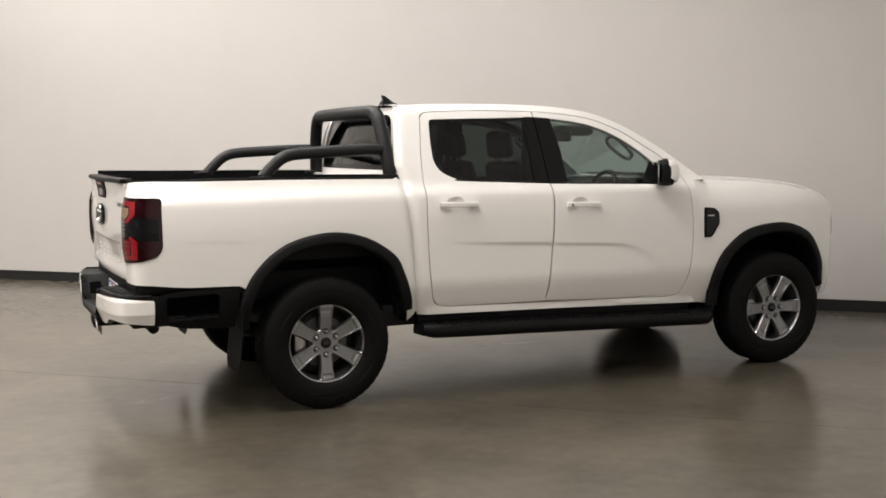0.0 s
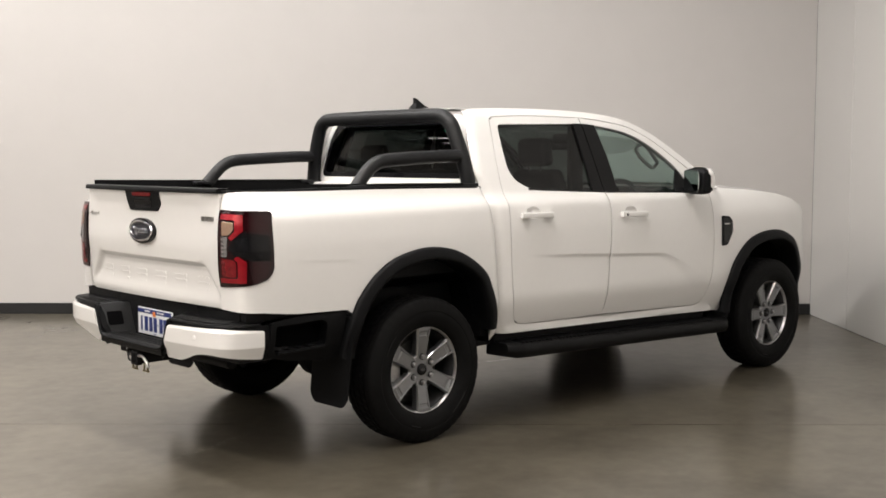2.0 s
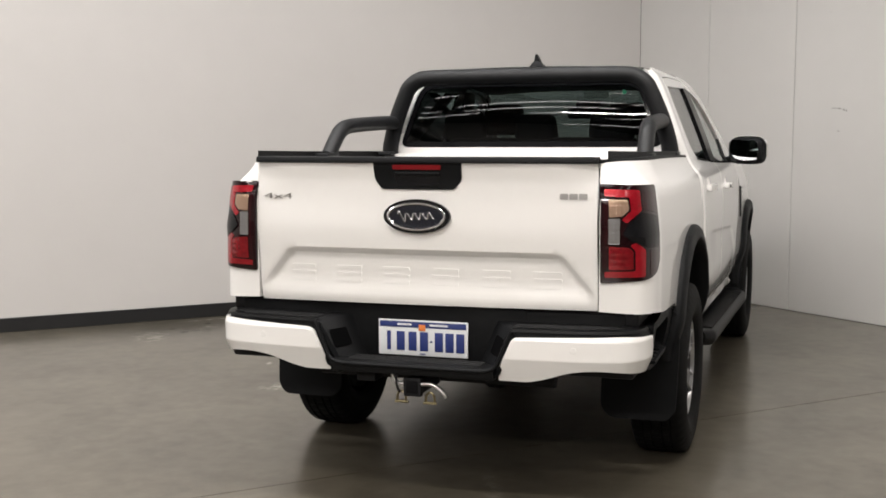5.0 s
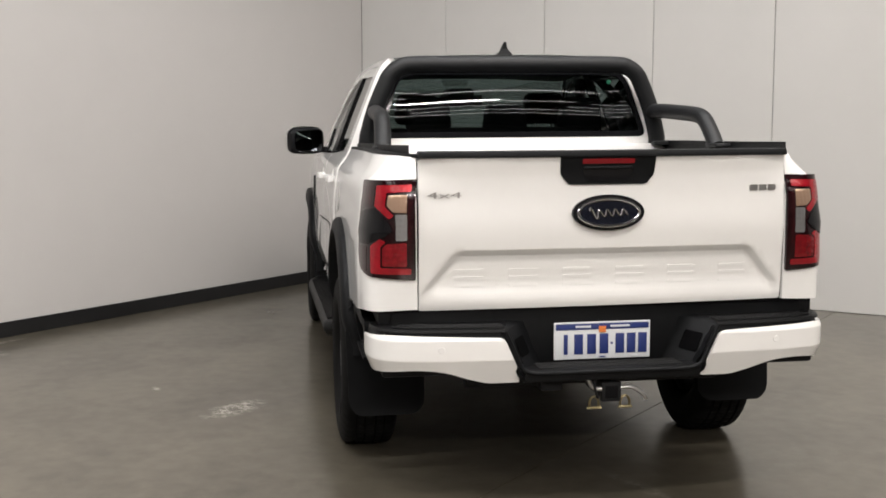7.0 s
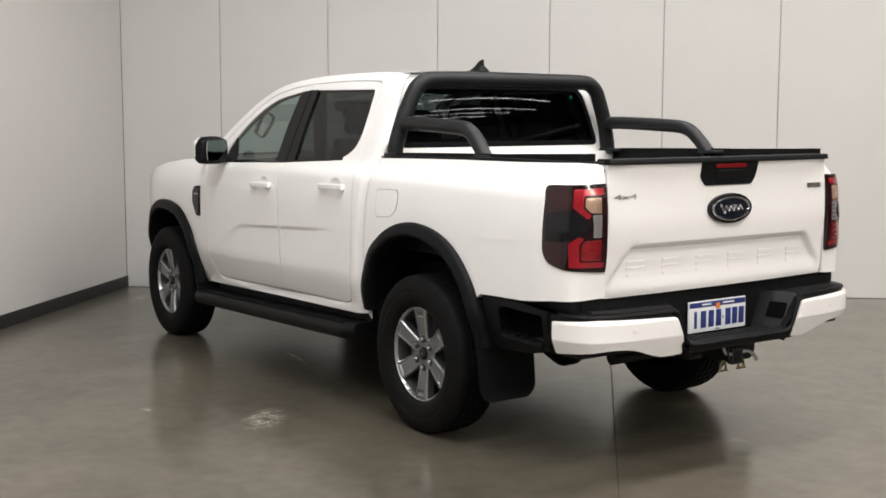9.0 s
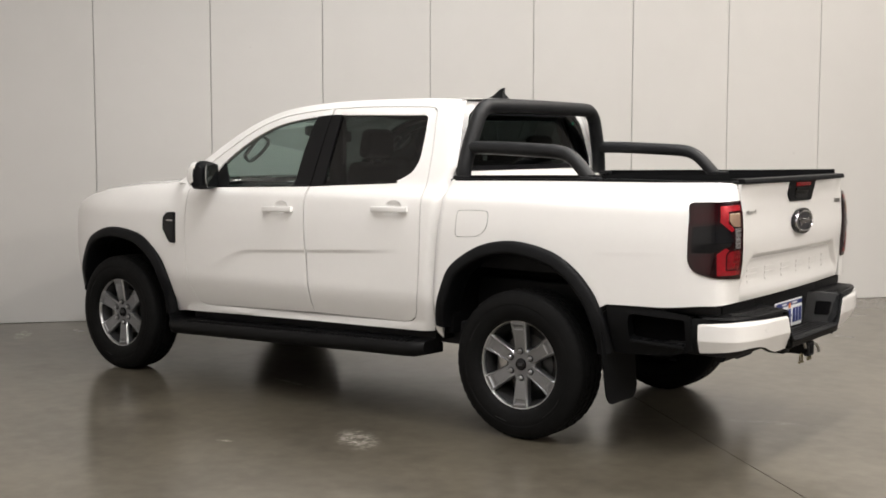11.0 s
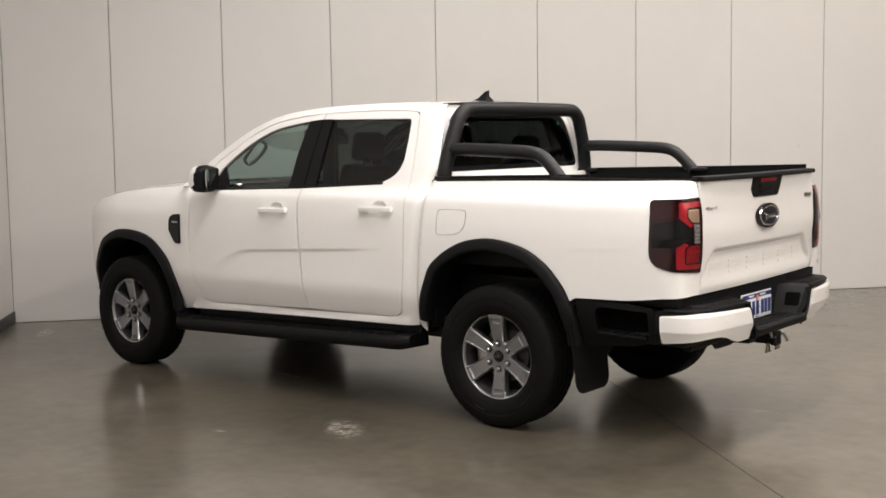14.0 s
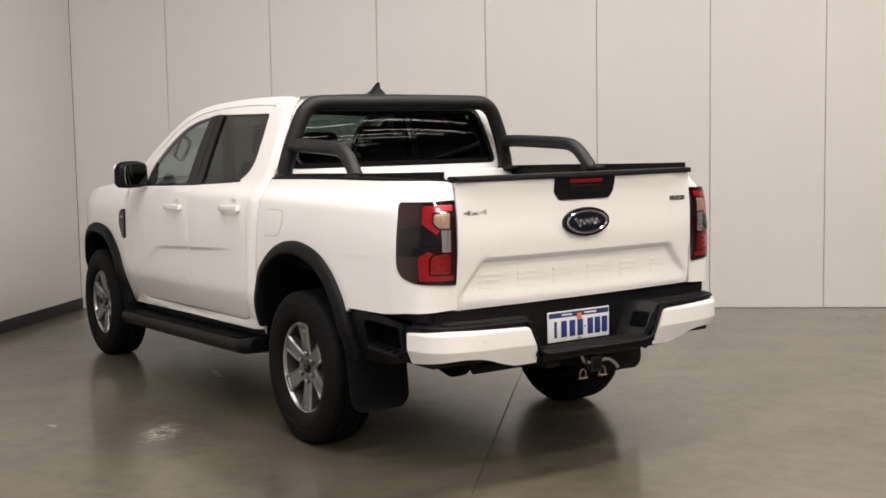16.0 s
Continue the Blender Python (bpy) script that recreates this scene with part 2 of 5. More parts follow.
def finish(name, bm, mat, limit=0.55):
    smooth_edges(bm, limit)
    me = bpy.data.meshes.new(name)
    bm.to_mesh(me)
    bm.free()
    for m in (mat if isinstance(mat, (list, tuple)) else (mat,)):
        me.materials.append(m)
    return me


def part(name, bm, mat, parent, label="", limit=0.55):
    ob = new(name, finish(name, bm, mat, limit))
    ob.parent = parent
    return tagged(ob, label)


def mirrored(bm):
    other = bm.copy()
    for v in other.verts:
        v.co.y = -v.co.y
    bmesh.ops.reverse_faces(other, faces=other.faces)
    return other


def both(name, bm, mat, parent, label="", limit=0.55):
    """The same part on the left and on the right side."""
    other = mirrored(bm)
    return part(name, bm, mat, parent, label, limit), part(name, other, mat, parent, label, limit)


def curve_of(points):
    """A smooth curve y(x) through the points, without overshoot."""
    xs, ys = [p[0] for p in points], [p[1] for p in points]
    n = len(xs)
    d = [(ys[i + 1] - ys[i]) / (xs[i + 1] - xs[i]) for i in range(n - 1)]
    s = [d[0]] + [0 if d[i - 1] * d[i] <= 0 else 2 * d[i - 1] * d[i] / (d[i - 1] + d[i]) for i in range(1, n - 1)] + [d[-1]]

    def value(x):
        if x <= xs[0]:
            return ys[0] + s[0] * (x - xs[0])
        if x >= xs[-1]:
            return ys[-1] + s[-1] * (x - xs[-1])
        i = max(k for k in range(n - 1) if xs[k] <= x)
        h = xs[i + 1] - xs[i]
        t = (x - xs[i]) / h
        return ((2 * t ** 3 - 3 * t ** 2 + 1) * ys[i] + (t ** 3 - 2 * t ** 2 + t) * h * s[i]
                + (3 * t ** 2 - 2 * t ** 3) * ys[i + 1] + (t ** 3 - t ** 2) * h * s[i + 1])
    return value


def spline(points, steps=6, closed=False):
    """Points on a smooth line through the given ones."""
    pts = [Vector(p) for p in points]
    n, out = len(pts), []
    for i in range(n if closed else n - 1):
        if closed:
            a, b, c, d = pts[i - 1], pts[i], pts[(i + 1) % n], pts[(i + 2) % n]
        else:
            a, b, c, d = pts[max(i - 1, 0)], pts[i], pts[i + 1], pts[min(i + 2, n - 1)]
        for k in range(steps):
            t = k / steps
            out.append(0.5 * (2 * b + (c - a) * t + (2 * a - 5 * b + 4 * c - d) * t * t + (3 * b - a - 3 * c + d) * t ** 3))
    return out if closed else out + [pts[-1]]


def rounded(points, r, steps=4):
    """A polygon with its corners rounded; r: one radius or one each."""
    pts = [Vector(p) for p in points]
    out = []
    for i, p in enumerate(pts):
        rr = r[i] if isinstance(r, (list, tuple)) else r
        a, b = pts[i - 1] - p, pts[(i + 1) % len(pts)] - p
        rr = min(rr, a.length * 0.49, b.length * 0.49)
        if rr <= 0:
            out.append(p)
            continue
        s, e = p + a.normalized() * rr, p + b.normalized() * rr
        for k in range(steps + 1):
            t = k / steps
            out.append(s * (1 - t) ** 2 + p * 2 * t * (1 - t) + e * t * t)
    return out


def inside(poly, px, py):
    """Which of the points lie inside the polygon."""
    x, y = np.array([p[0] for p in poly]), np.array([p[1] for p in poly])
    x2, y2 = np.roll(x, -1), np.roll(y, -1)
    res = np.zeros(len(px), bool)
    for a, b, c, d in zip(x, y, x2, y2):
        if b != d:
            res ^= ((b > py) != (d > py)) & (px < (c - a) * (py - b) / (d - b) + a)
    return res


def dense(loop, step):
    out = []
    for i, p in enumerate(loop):
        q = loop[(i + 1) % len(loop)]
        n = max(1, int(math.ceil((Vector(q) - Vector(p)).length / step)))
        out += [Vector(p).lerp(Vector(q), k / n) for k in range(n)]
    return out


def panel(outline, f, step=0.04, holes=(), depth=0.02, flip=False, extra=()):
    """A sheet-metal panel: the outline in (u, v), less its holes, laid on the surface f(u, v), with its edges turned in by depth."""
    from_loops = [dense([Vector(p[:2]) for p in loop], step) for loop in (outline, *holes)]
    pts, edges = [], []
    for loop in from_loops:
        k = len(pts)
        edges += [(k + i, k + (i + 1) % len(loop)) for i in range(len(loop))]
        pts += loop
    rim = np.array([tuple(p) for p in pts])
    lo, hi = rim.min(0), rim.max(0)
    gx, gy = np.meshgrid(np.arange(lo[0], hi[0], step), np.arange(lo[1], hi[1], step))
    gx = gx + (np.arange(gx.shape[0]) % 2)[:, None] * step / 2
    cand = np.column_stack([gx.ravel(), gy.ravel()])
    if len(extra):
        ex = np.array([tuple(p) for p in extra], float)
        gap = np.sqrt(((cand[:, None] - ex[None]) ** 2).sum(2)).min(1)
        cand = np.vstack([cand[gap > step * 0.45], ex])
    ok = inside(from_loops[0], cand[:, 0], cand[:, 1])
    for h in from_loops[1:]:
        ok &= ~inside(h, cand[:, 0], cand[:, 1])
    cand = cand[ok]
    if len(cand):
        near = np.sqrt(((cand[:, None] - rim[None]) ** 2).sum(2)).min(1)
        cand = cand[near > step * 0.4]
    pts += [Vector(p) for p in cand]
    v2, _, f2 = delaunay_2d_cdt(pts, edges, [], 0, 1e-6)[:3]
    cen = np.array([[sum(v2[i][k] for i in t) / len(t) for k in (0, 1)] for t in f2])
    ok = inside(from_loops[0], cen[:, 0], cen[:, 1])
    for h in from_loops[1:]:
        ok &= ~inside(h, cen[:, 0], cen[:, 1])
    bm = bmesh.new()
    made = {}

    def vert(i):
        if i not in made:
            made[i] = bm.verts.new(f(v2[i][0], v2[i][1]))
        return made[i]
    for t, keep in zip(f2, ok):
        if keep:
            vs = [vert(i) for i in t]
            bm.faces.new(vs[::-1] if flip else vs)
    if depth:
        where = {v: i for i, v in made.items()}
        rimedges = [e for e in bm.edges if len(e.link_faces) == 1]
        inner = {}
        h = 0.003
        for e in rimedges:
            for v in e.verts:
                if v not in inner:
                    a, b = v2[where[v]][0], v2[where[v]][1]
                    n = (f(a + h, b) - f(a - h, b)).cross(f(a, b + h) - f(a, b - h)).normalized()
                    inner[v] = bm.verts.new(v.co - n * depth * (-1 if flip else 1))
        for e in rimedges:
            face = e.link_faces[0]
            lp = [lo2 for lo2 in face.loops if lo2.edge == e][0]
            a, b = lp.vert, lp.link_loop_next.vert
            bm.faces.new((b, a, inner[a], inner[b]))
    return bm


def grid(rows, closed=False, flip=False):
    """A sheet through rows of points."""
    bm = bmesh.new()
    vs = [[bm.verts.new(p) for p in row] for row in rows]
    for a, b in zip(vs, vs[1:]):
        n = len(a)
        for i in range(n if closed else n - 1):
            q = (a[i], a[(i + 1) % n], b[(i + 1) % n], b[i])
            bm.faces.new(q[::-1] if flip else q)
    return bm


def cap_ends(bm):
    rim = [e for e in bm.edges if len(e.link_faces) == 1]
    bmesh.ops.holes_fill(bm, edges=rim)
    bmesh.ops.recalc_face_normals(bm, faces=bm.faces)
    return bm


def sweep(path, section, up=(0, 0, 1), capped=True):
    """A closed section of (a, b) pairs led along a path; a points sideways, b upwards."""
    pts = [Vector(p) for p in path]
    rows, side = [], None
    for i, p in enumerate(pts):
        t = (pts[min(i + 1, len(pts) - 1)] - pts[max(i - 1, 0)]).normalized()
        if side is None:
            side = t.cross(Vector(up)).normalized()
        side = (side - t * side.dot(t)).normalized()
        u = side.cross(t)
        rows.append([p + side * a + u * b for a, b in section])
    bm = grid(rows, closed=True)
    return cap_ends(bm) if capped else bm


def ring(r, n=14, squash=1.0):
    return [(r * math.cos(2 * math.pi * i / n), r * squash * math.sin(2 * math.pi * i / n)) for i in range(n)]


def tube(path, r, n=14, up=(0, 0, 1)):
    return sweep(path, ring(r, n), up)


def box(x0, x1, y0, y1, z0, z1, bevel=0.006, segments=2):
    bm = bmesh.new()
    bmesh.ops.create_cube(bm, size=1)
    for v in bm.verts:
        v.co = Vector((x0 + (v.co.x + 0.5) * (x1 - x0), y0 + (v.co.y + 0.5) * (y1 - y0), z0 + (v.co.z + 0.5) * (z1 - z0)))
    if bevel:
        bmesh.ops.bevel(bm, geom=bm.edges[:], offset=bevel, segments=segments, affect="EDGES", profile=0.5)
    return bm


def prism(outline, place, thick, bevel=0.0):
    """A flat outline in (u, v) given a thickness; place(u, v, w) gives the point."""
    bm = bmesh.new()
    loop = [Vector(p[:2]) for p in outline]
    lo = [bm.verts.new(place(p[0], p[1], 0)) for p in loop]
    hi = [bm.verts.new(place(p[0], p[1], thick)) for p in loop]
    n = len(loop)
    bm.faces.new(lo[::-1])
    top = bm.faces.new(hi)
    for i in range(n):
        bm.faces.new((lo[i], lo[(i + 1) % n], hi[(i + 1) % n], hi[i]))
    bmesh.ops.recalc_face_normals(bm, faces=bm.faces)
    if bevel:
        bmesh.ops.bevel(bm, geom=top.edges[:], offset=bevel, segments=2, affect="EDGES", profile=0.5)
    return bm


def lathe(profile, n=48, modulate=None):
    """A profile of (radius, y) turned round the y axis."""
    rows = []
    for k in range(n):
        a = 2 * math.pi * k / n
        row = []
        for j, (r, y) in enumerate(profile):
            rr = r + (modulate(k, j) if modulate else 0)
            row.append(Vector((rr * math.cos(a), y, rr * math.sin(a))))
        rows.append(row)
    rows.append(rows[0])
    bm = grid(rows)
    bmesh.ops.remove_doubles(bm, verts=bm.verts, dist=1e-5)
    bmesh.ops.recalc_face_normals(bm, faces=bm.faces)
    return bm


def joined(*bms):
    out = bmesh.new()
    for b in bms:
        me = bpy.data.meshes.new("part")
        b.to_mesh(me)
        out.from_mesh(me)
        bpy.data.meshes.remove(me)
        b.free()
    return out


def moved(bm, m):
    bm.transform(m)
    return bm


def step_up(a, b, x):
    t = min(1, max(0, (x - a) / (b - a)))
    return t * t * (3 - 2 * t)


# ---- room ----
def flat(points, z):
    bm = bmesh.new()
    bm.faces.new([bm.verts.new((p[0], p[1], z)) for p in points])
    bmesh.ops.recalc_face_normals(bm, faces=bm.faces)
    return bm


def structure(name, bm, mat, label, category):
    return tagged(new(name, finish(name, bm, mat)), label, category, kind="structure")


C3 = Vector((CORNER[0], CORNER[1], 0))
LEN_A, LEN_B = 24.0, 32.0
END_A, END_B = C3 + DIR_A * LEN_A, C3 + DIR_B * LEN_B
FAR = C3 + DIR_A * LEN_A + DIR_B * LEN_B

# two slabs of polished concrete, parted by a saw cut
cut0, cut1 = Vector((-1.72, 1.165, 0)), Vector((1.85, -2.045, 0))
cut_dir = (cut1 - cut0).normalized()
cut_n = Vector((-cut_dir.y, cut_dir.x, 0))


def floor_slabs():
    big = [C3, END_A, FAR, END_B]
    bm = bmesh.new()
    for sgn in (1, -1):
        b = bmesh.new()
        b.faces.new([b.verts.new(p) for p in big])
        bmesh.ops.bisect_plane(b, geom=b.verts[:] + b.edges[:] + b.faces[:], plane_co=cut0 + cut_n * 0.0028 * sgn, plane_no=cut_n * sgn, clear_inner=True)
        top = b.faces[:]
        ext = bmesh.ops.extrude_face_region(b, geom=top)
        bmesh.ops.translate(b, verts=[g for g in ext["geom"] if isinstance(g, bmesh.types.BMVert)], vec=(0, 0, -0.05))
        bmesh.ops.recalc_face_normals(b, faces=b.faces)
        bm = joined(bm, b)
    return bm


structure("floor", floor_slabs(), FLOOR, "polished grey-brown concrete floor with a straight saw cut", "floor")
structure("ground", flat([C3 - (DIR_A + DIR_B) * 1, END_A - DIR_B, FAR + (DIR_A + DIR_B), END_B - DIR_A], -0.004), CUTFILL, "dark filler under the saw cut of the floor", "ground")


def wall_box(a, b, out, z0, z1, thick):
    """A wall between two floor points; out points away from the room."""
    bm = bmesh.new()
    q = [a, b, b + out * thick, a + out * thick]
    lo, hi = [bm.verts.new((p.x, p.y, z0)) for p in q], [bm.verts.new((p.x, p.y, z1)) for p in q]
    bm.faces.new(lo[::-1])
    bm.faces.new(hi)
    for i in range(4):
        bm.faces.new((lo[i], lo[(i + 1) % 4], hi[(i + 1) % 4], hi[i]))
    bmesh.ops.recalc_face_normals(bm, faces=bm.faces)
    return bm


OUT_A = Vector((-DIR_A.y, DIR_A.x, 0))
OUT_A = -OUT_A if OUT_A.dot(DIR_B) > 0 else OUT_A
OUT_B = Vector((-DIR_B.y, DIR_B.x, 0))
OUT_B = -OUT_B if OUT_B.dot(DIR_A) > 0 else OUT_B
structure("wall_north", wall_box(C3, END_A, OUT_A, -0.05, CEIL, 0.2), WALLA, "smooth warm white painted wall above a black skirting", "wall")
wall_b = structure("wall_east", wall_box(C3 + OUT_B * 0.014, END_B + OUT_B * 0.014, OUT_B, -0.05, CEIL, 0.2), JOINT, "white upright wall panels with narrow open joints", "wall")
structure("wall_south", wall_box(END_B, FAR, DIR_B, -0.05, CEIL, 0.2), WALLB, "plain white wall that closes the hall", "wall")
structure("wall_west", wall_box(END_A, FAR, DIR_A, -0.05, CEIL, 0.2), WALLA, "plain white wall that closes the hall", "wall")
structure("ceiling", moved(flat([C3 - (DIR_A + DIR_B) * 0.3, END_A + DIR_A * 0.3, FAR + (DIR_A + DIR_B) * 0.3, END_B + DIR_B * 0.3], CEIL), Matrix()), CEILMAT, "grey sheet roof over steel purlins", "ceiling")
skirting = wall_box(C3 + DIR_A * 0.0, END_A, -OUT_A, 0.0, 0.104, 0.014)
bmesh.ops.bevel(skirting, geom=[e for e in skirting.edges], offset=0.003, segments=1, affect="EDGES")
structure("baseboard", skirting, SKIRT, "black skirting board along the painted wall", "skirting")

# upright panels of the second wall
edges_b = [0.0] + [0.925 + 0.988 * k for k in range(16)] + [LEN_B]
for s0, s1 in zip(edges_b, edges_b[1:]):
    bm = bmesh.new()
    bm = wall_box(C3 + DIR_B * (s0 + 0.0025), C3 + DIR_B * (s1 - 0.0025), OUT_B, 0.004, CEIL - 0.01, 0.012)
    bmesh.ops.bevel(bm, geom=[e for e in bm.edges if abs(e.verts[0].co.z - e.verts[1].co.z) > 1], offset=0.004, segments=1, affect="EDGES")
    part("panel", bm, WALLB, wall_b)

for s, z, w, h in ((2.332, 1.652, 0.040, 0.014), (2.375, 1.648, 0.052, 0.018), (2.420, 1.638, 0.030, 0.030), (2.447, 1.632, 0.014, 0.034), (2.308, 1.650, 0.012, 0.020), (2.373, 1.472, 0.040, 0.014), (3.135, 0.250, 0.050, 0.014),
                   (3.190, 0.262, 0.070, 0.020), (7.58, 1.47, 0.02, 0.02), (7.80, 0.30, 0.03, 0.05), (2.26, 2.40, 0.012, 0.012)):
    mid = C3 + DIR_B * s - OUT_B * 0.0006
    rag = [(w * math.cos(a) * random.uniform(0.35, 1.0), h * math.sin(a) * random.uniform(0.35, 1.0)) for a in np.linspace(0, 2 * math.pi, 11, endpoint=False)]
    bm = bmesh.new()
    bm.faces.new([bm.verts.new(mid + DIR_B * a * 0.5 + Vector((0, 0, z + b * 0.5))) for a, b in rag])
    part("scuff", bm, SCUFF, wall_b, "small grey scuff")

# roof steel and lamps
for k in range(13):
    s = 1.2 + k * 1.8
    bm = wall_box(C3 + DIR_A * s, C3 + DIR_A * s + DIR_B * LEN_B, DIR_A, CEIL - 0.22, CEIL - 0.004, 0.09)
    tagged(new("purlin", finish("purlin", bm, PURLIN)), "galvanised steel roof purlin under the ceiling", "purlin", "roof purlins", "structure")


def tube_lamp():
    root = new("ceiling_lamp")
    part("housing", box(-2.55, 2.55, -0.09, 0.09, 0.0, 0.07, 0.01), HOUSING, root, "white lamp housing")
    for y in (-0.045, 0.045):
        part("tube", moved(tube([(-2.5, y, -0.016), (2.5, y, -0.016)], 0.014, 10), Matrix()), TUBE, root, "lit tube")
    for x in (-1.9, 1.9):
        part("hanger", tube([(x, 0, 0.06), (x, 0, 0.46)], 0.006, 6, up=(0, 1, 0)), STEEL, root, "thin steel hanger")
    return tagged(root, "long white twin-tube lamp hung under the roof", "ceiling lamp", "ceiling lamps")


first = tube_lamp()
lamp_spots = [(x, y) for x, y, *_ in LAMPS]
to_a, to_b = DIR_A - DIR_B * DIR_A.dot(DIR_B), DIR_B - DIR_A * DIR_A.dot(DIR_B)
for k, x in enumerate((-7.5, -8.6, -9.8, -11.2, -12.8, -14.6, -16.6, -19.0)):
    for j in range(6):
        y = 7.9 - 5.3 * j + random.uniform(-1.6, 1.6)
        d = Vector((x, y, 0)) - C3
        a, b = d.dot(to_a) / to_a.length_squared, d.dot(to_b) / to_b.length_squared
        if a < LEN_A - 3.0 and b < LEN_B - 3.0 and min(a, b) > 3.0 and y > -9.0 and random.random() < 0.72:
            lamp_spots.append((x, y))
first.matrix_basis = pose(*lamp_spots[0], CEIL - 0.45, 0, 0, 96.0)
for x, y in lamp_spots[1:]:
    copy_thing(first, pose(x, y, CEIL - 0.45, 0, 0, 96.0))

# ---- pickup truck: x ahead from the rear axle, y to its left ----
truck = tagged(new("pickup_truck"), "white four-door pickup truck with black sports bar and side steps", "pickup truck")
truck.location = (0.0, -0.011, 0.0)

side_profile = curve_of([(0.38, 0.78), (0.45, 0.826), (0.52, 0.856), (0.60, 0.882), (0.68, 0.9005), (0.72, 0.9035), (0.80, 0.9035), (0.95, 0.903), (1.07, 0.900), (1.16, 0.892),
                         (1.225, 0.882), (1.240, 0.876), (1.27, 0.853), (1.30, 0.832), (1.40, 0.795), (1.50, 0.757), (1.60, 0.717), (1.70, 0.674), (1.75, 0.645), (1.79, 0.600)])
crease_z = lambda x: 0.985 - 0.050 * x


def side_y(x, z):
    """Half width of the body side."""
    y = side_profile(z)
    zc = crease_z(x)
    a = 0.0075 * step_up(0.75, 1.25, x) * (1 - step_up(2.20, 2.56, x)) + 0.0016 * step_up(-0.9, -0.65, x) * (1 - step_up(-0.52, -0.40, x))
    drop = zc - 0.15 * step_up(2.0, 2.55, x) - z
    if drop > 0:
        y -= a * min(1, drop / (0.018 + 0.12 * (max(0.0, x - 1.9) / 0.5) ** 2)) * max(0, 1 - drop / 0.30) ** 1.3
    if x > 3.35:
        y -= 0.075 * ((x - 3.35) / 0.45) ** 2.4
    return y


def side(x, z, out=0.0):
    return Vector((x, side_y(x, z) + out, z))


cab_edge = curve_of([(0.48, 0.612), (0.60, 0.592), (0.92, 0.569), (1.12, 0.549), (1.32, 0.525), (1.42, 0.498), (1.60, 0.520), (1.79, 0.552)])


def cab(x, z, out=0.0):
    """The cab's side, rolled in along its rear edge."""
    p = side(x, z, out)
    d = x - cab_edge(z)
    zs = 0.536 - 0.022 * (x - 0.8)
    p.y += 0.018 * step_up(zs - 0.006, zs - 0.028, z) * step_up(0.60, 0.68, x)
    if d < 0.05:
        p.y -= 0.030 * (1 - max(d, 0.0) / 0.05) ** 2
    return p


# plan of the bed's rear corner: distance along it against x and the loss of half width
corner_plan = spline([(0.60, 0), (-0.2, 0), (-0.81, 0), (-0.91, -0.005), (-0.995, -0.016), (-1.05, -0.038), (-1.077, -0.075), (-1.089, -0.135), (-1.095, -0.21), (-1.097, -0.30)], 8)
corner_len = [0.0]
for p, q in zip(corner_plan, corner_plan[1:]):
    corner_len.append(corner_len[-1] + (q - p).length)


def bed(u, z, out=0.0):
    """The bed's outer skin: u runs back along the side and round the corner."""
    i = max(k for k in range(len(corner_len) - 1) if corner_len[k] <= max(u, 0))
    t = (u - corner_len[i]) / (corner_len[i + 1] - corner_len[i])
    p = corner_plan[i].lerp(corner_plan[i + 1], t)
    d = (corner_plan[i + 1] - corner_plan[i]).normalized()
    y = side_y(p[0], z) + p[1]
    y -= 0.016 * (1 - min(1.0, max(0.0, (cab_edge(z) - 0.016 - p[0]) / 0.03))) ** 2
    lean = 0.045 * step_up(1.24, 1.36, z) * step_up(-0.6, -1.05, p[0])
    n = Vector((d[1], -d[0])) if d[0] < 0 else Vector((0, 1))
    n = Vector((d.y, -d.x)).normalized()
    return Vector((p[0] + n[0] * out, y - lean + n[1] * out, z))


def u_at_x(x):
    k = min(range(len(corner_plan)), key=lambda i: abs(corner_plan[i][0] - x) + (9 if corner_plan[i][1] < -0.16 else 0))
    return corner_len[k] + (corner_plan[k][0] - x if corner_plan[k][1] > -0.02 else 0)


def u_at_loss(loss):
    for i in range(len(corner_plan) - 1):
        if corner_plan[i + 1][1] <= -loss < corner_plan[i][1] or (-loss == corner_plan[i + 1][1]):
            t = (-loss - corner_plan[i][1]) / (corner_plan[i + 1][1] - corner_plan[i][1])
            return corner_len[i] + t * (corner_len[i + 1] - corner_len[i])
    return corner_len[-1]


X0 = 0.60   # x at u = 0
REAR_ARCH = [(0.566, 0.47), (0.545, 0.62), (0.497, 0.77), (0.43, 0.888), (0.25, 0.997), (0.045, 1.034), (-0.17, 1.0), (-0.315, 0.925), (-0.42, 0.82), (-0.47, 0.735)]
FRONT_ARCH = [(2.715, 0.435), (2.728, 0.55), (2.755, 0.68), (2.84, 0.81), (3.03, 0.938), (3.315, 0.976), (3.515, 0.922), (3.62, 0.835), (3.705, 0.68), (3.752, 0.515)]
rear_arch, front_arch = spline(REAR_ARCH, 6), spline(FRONT_ARCH, 6)


def shrink(path, centre, by):
    c = Vector(centre)
    return [p + (c - p).normalized() * by for p in path]


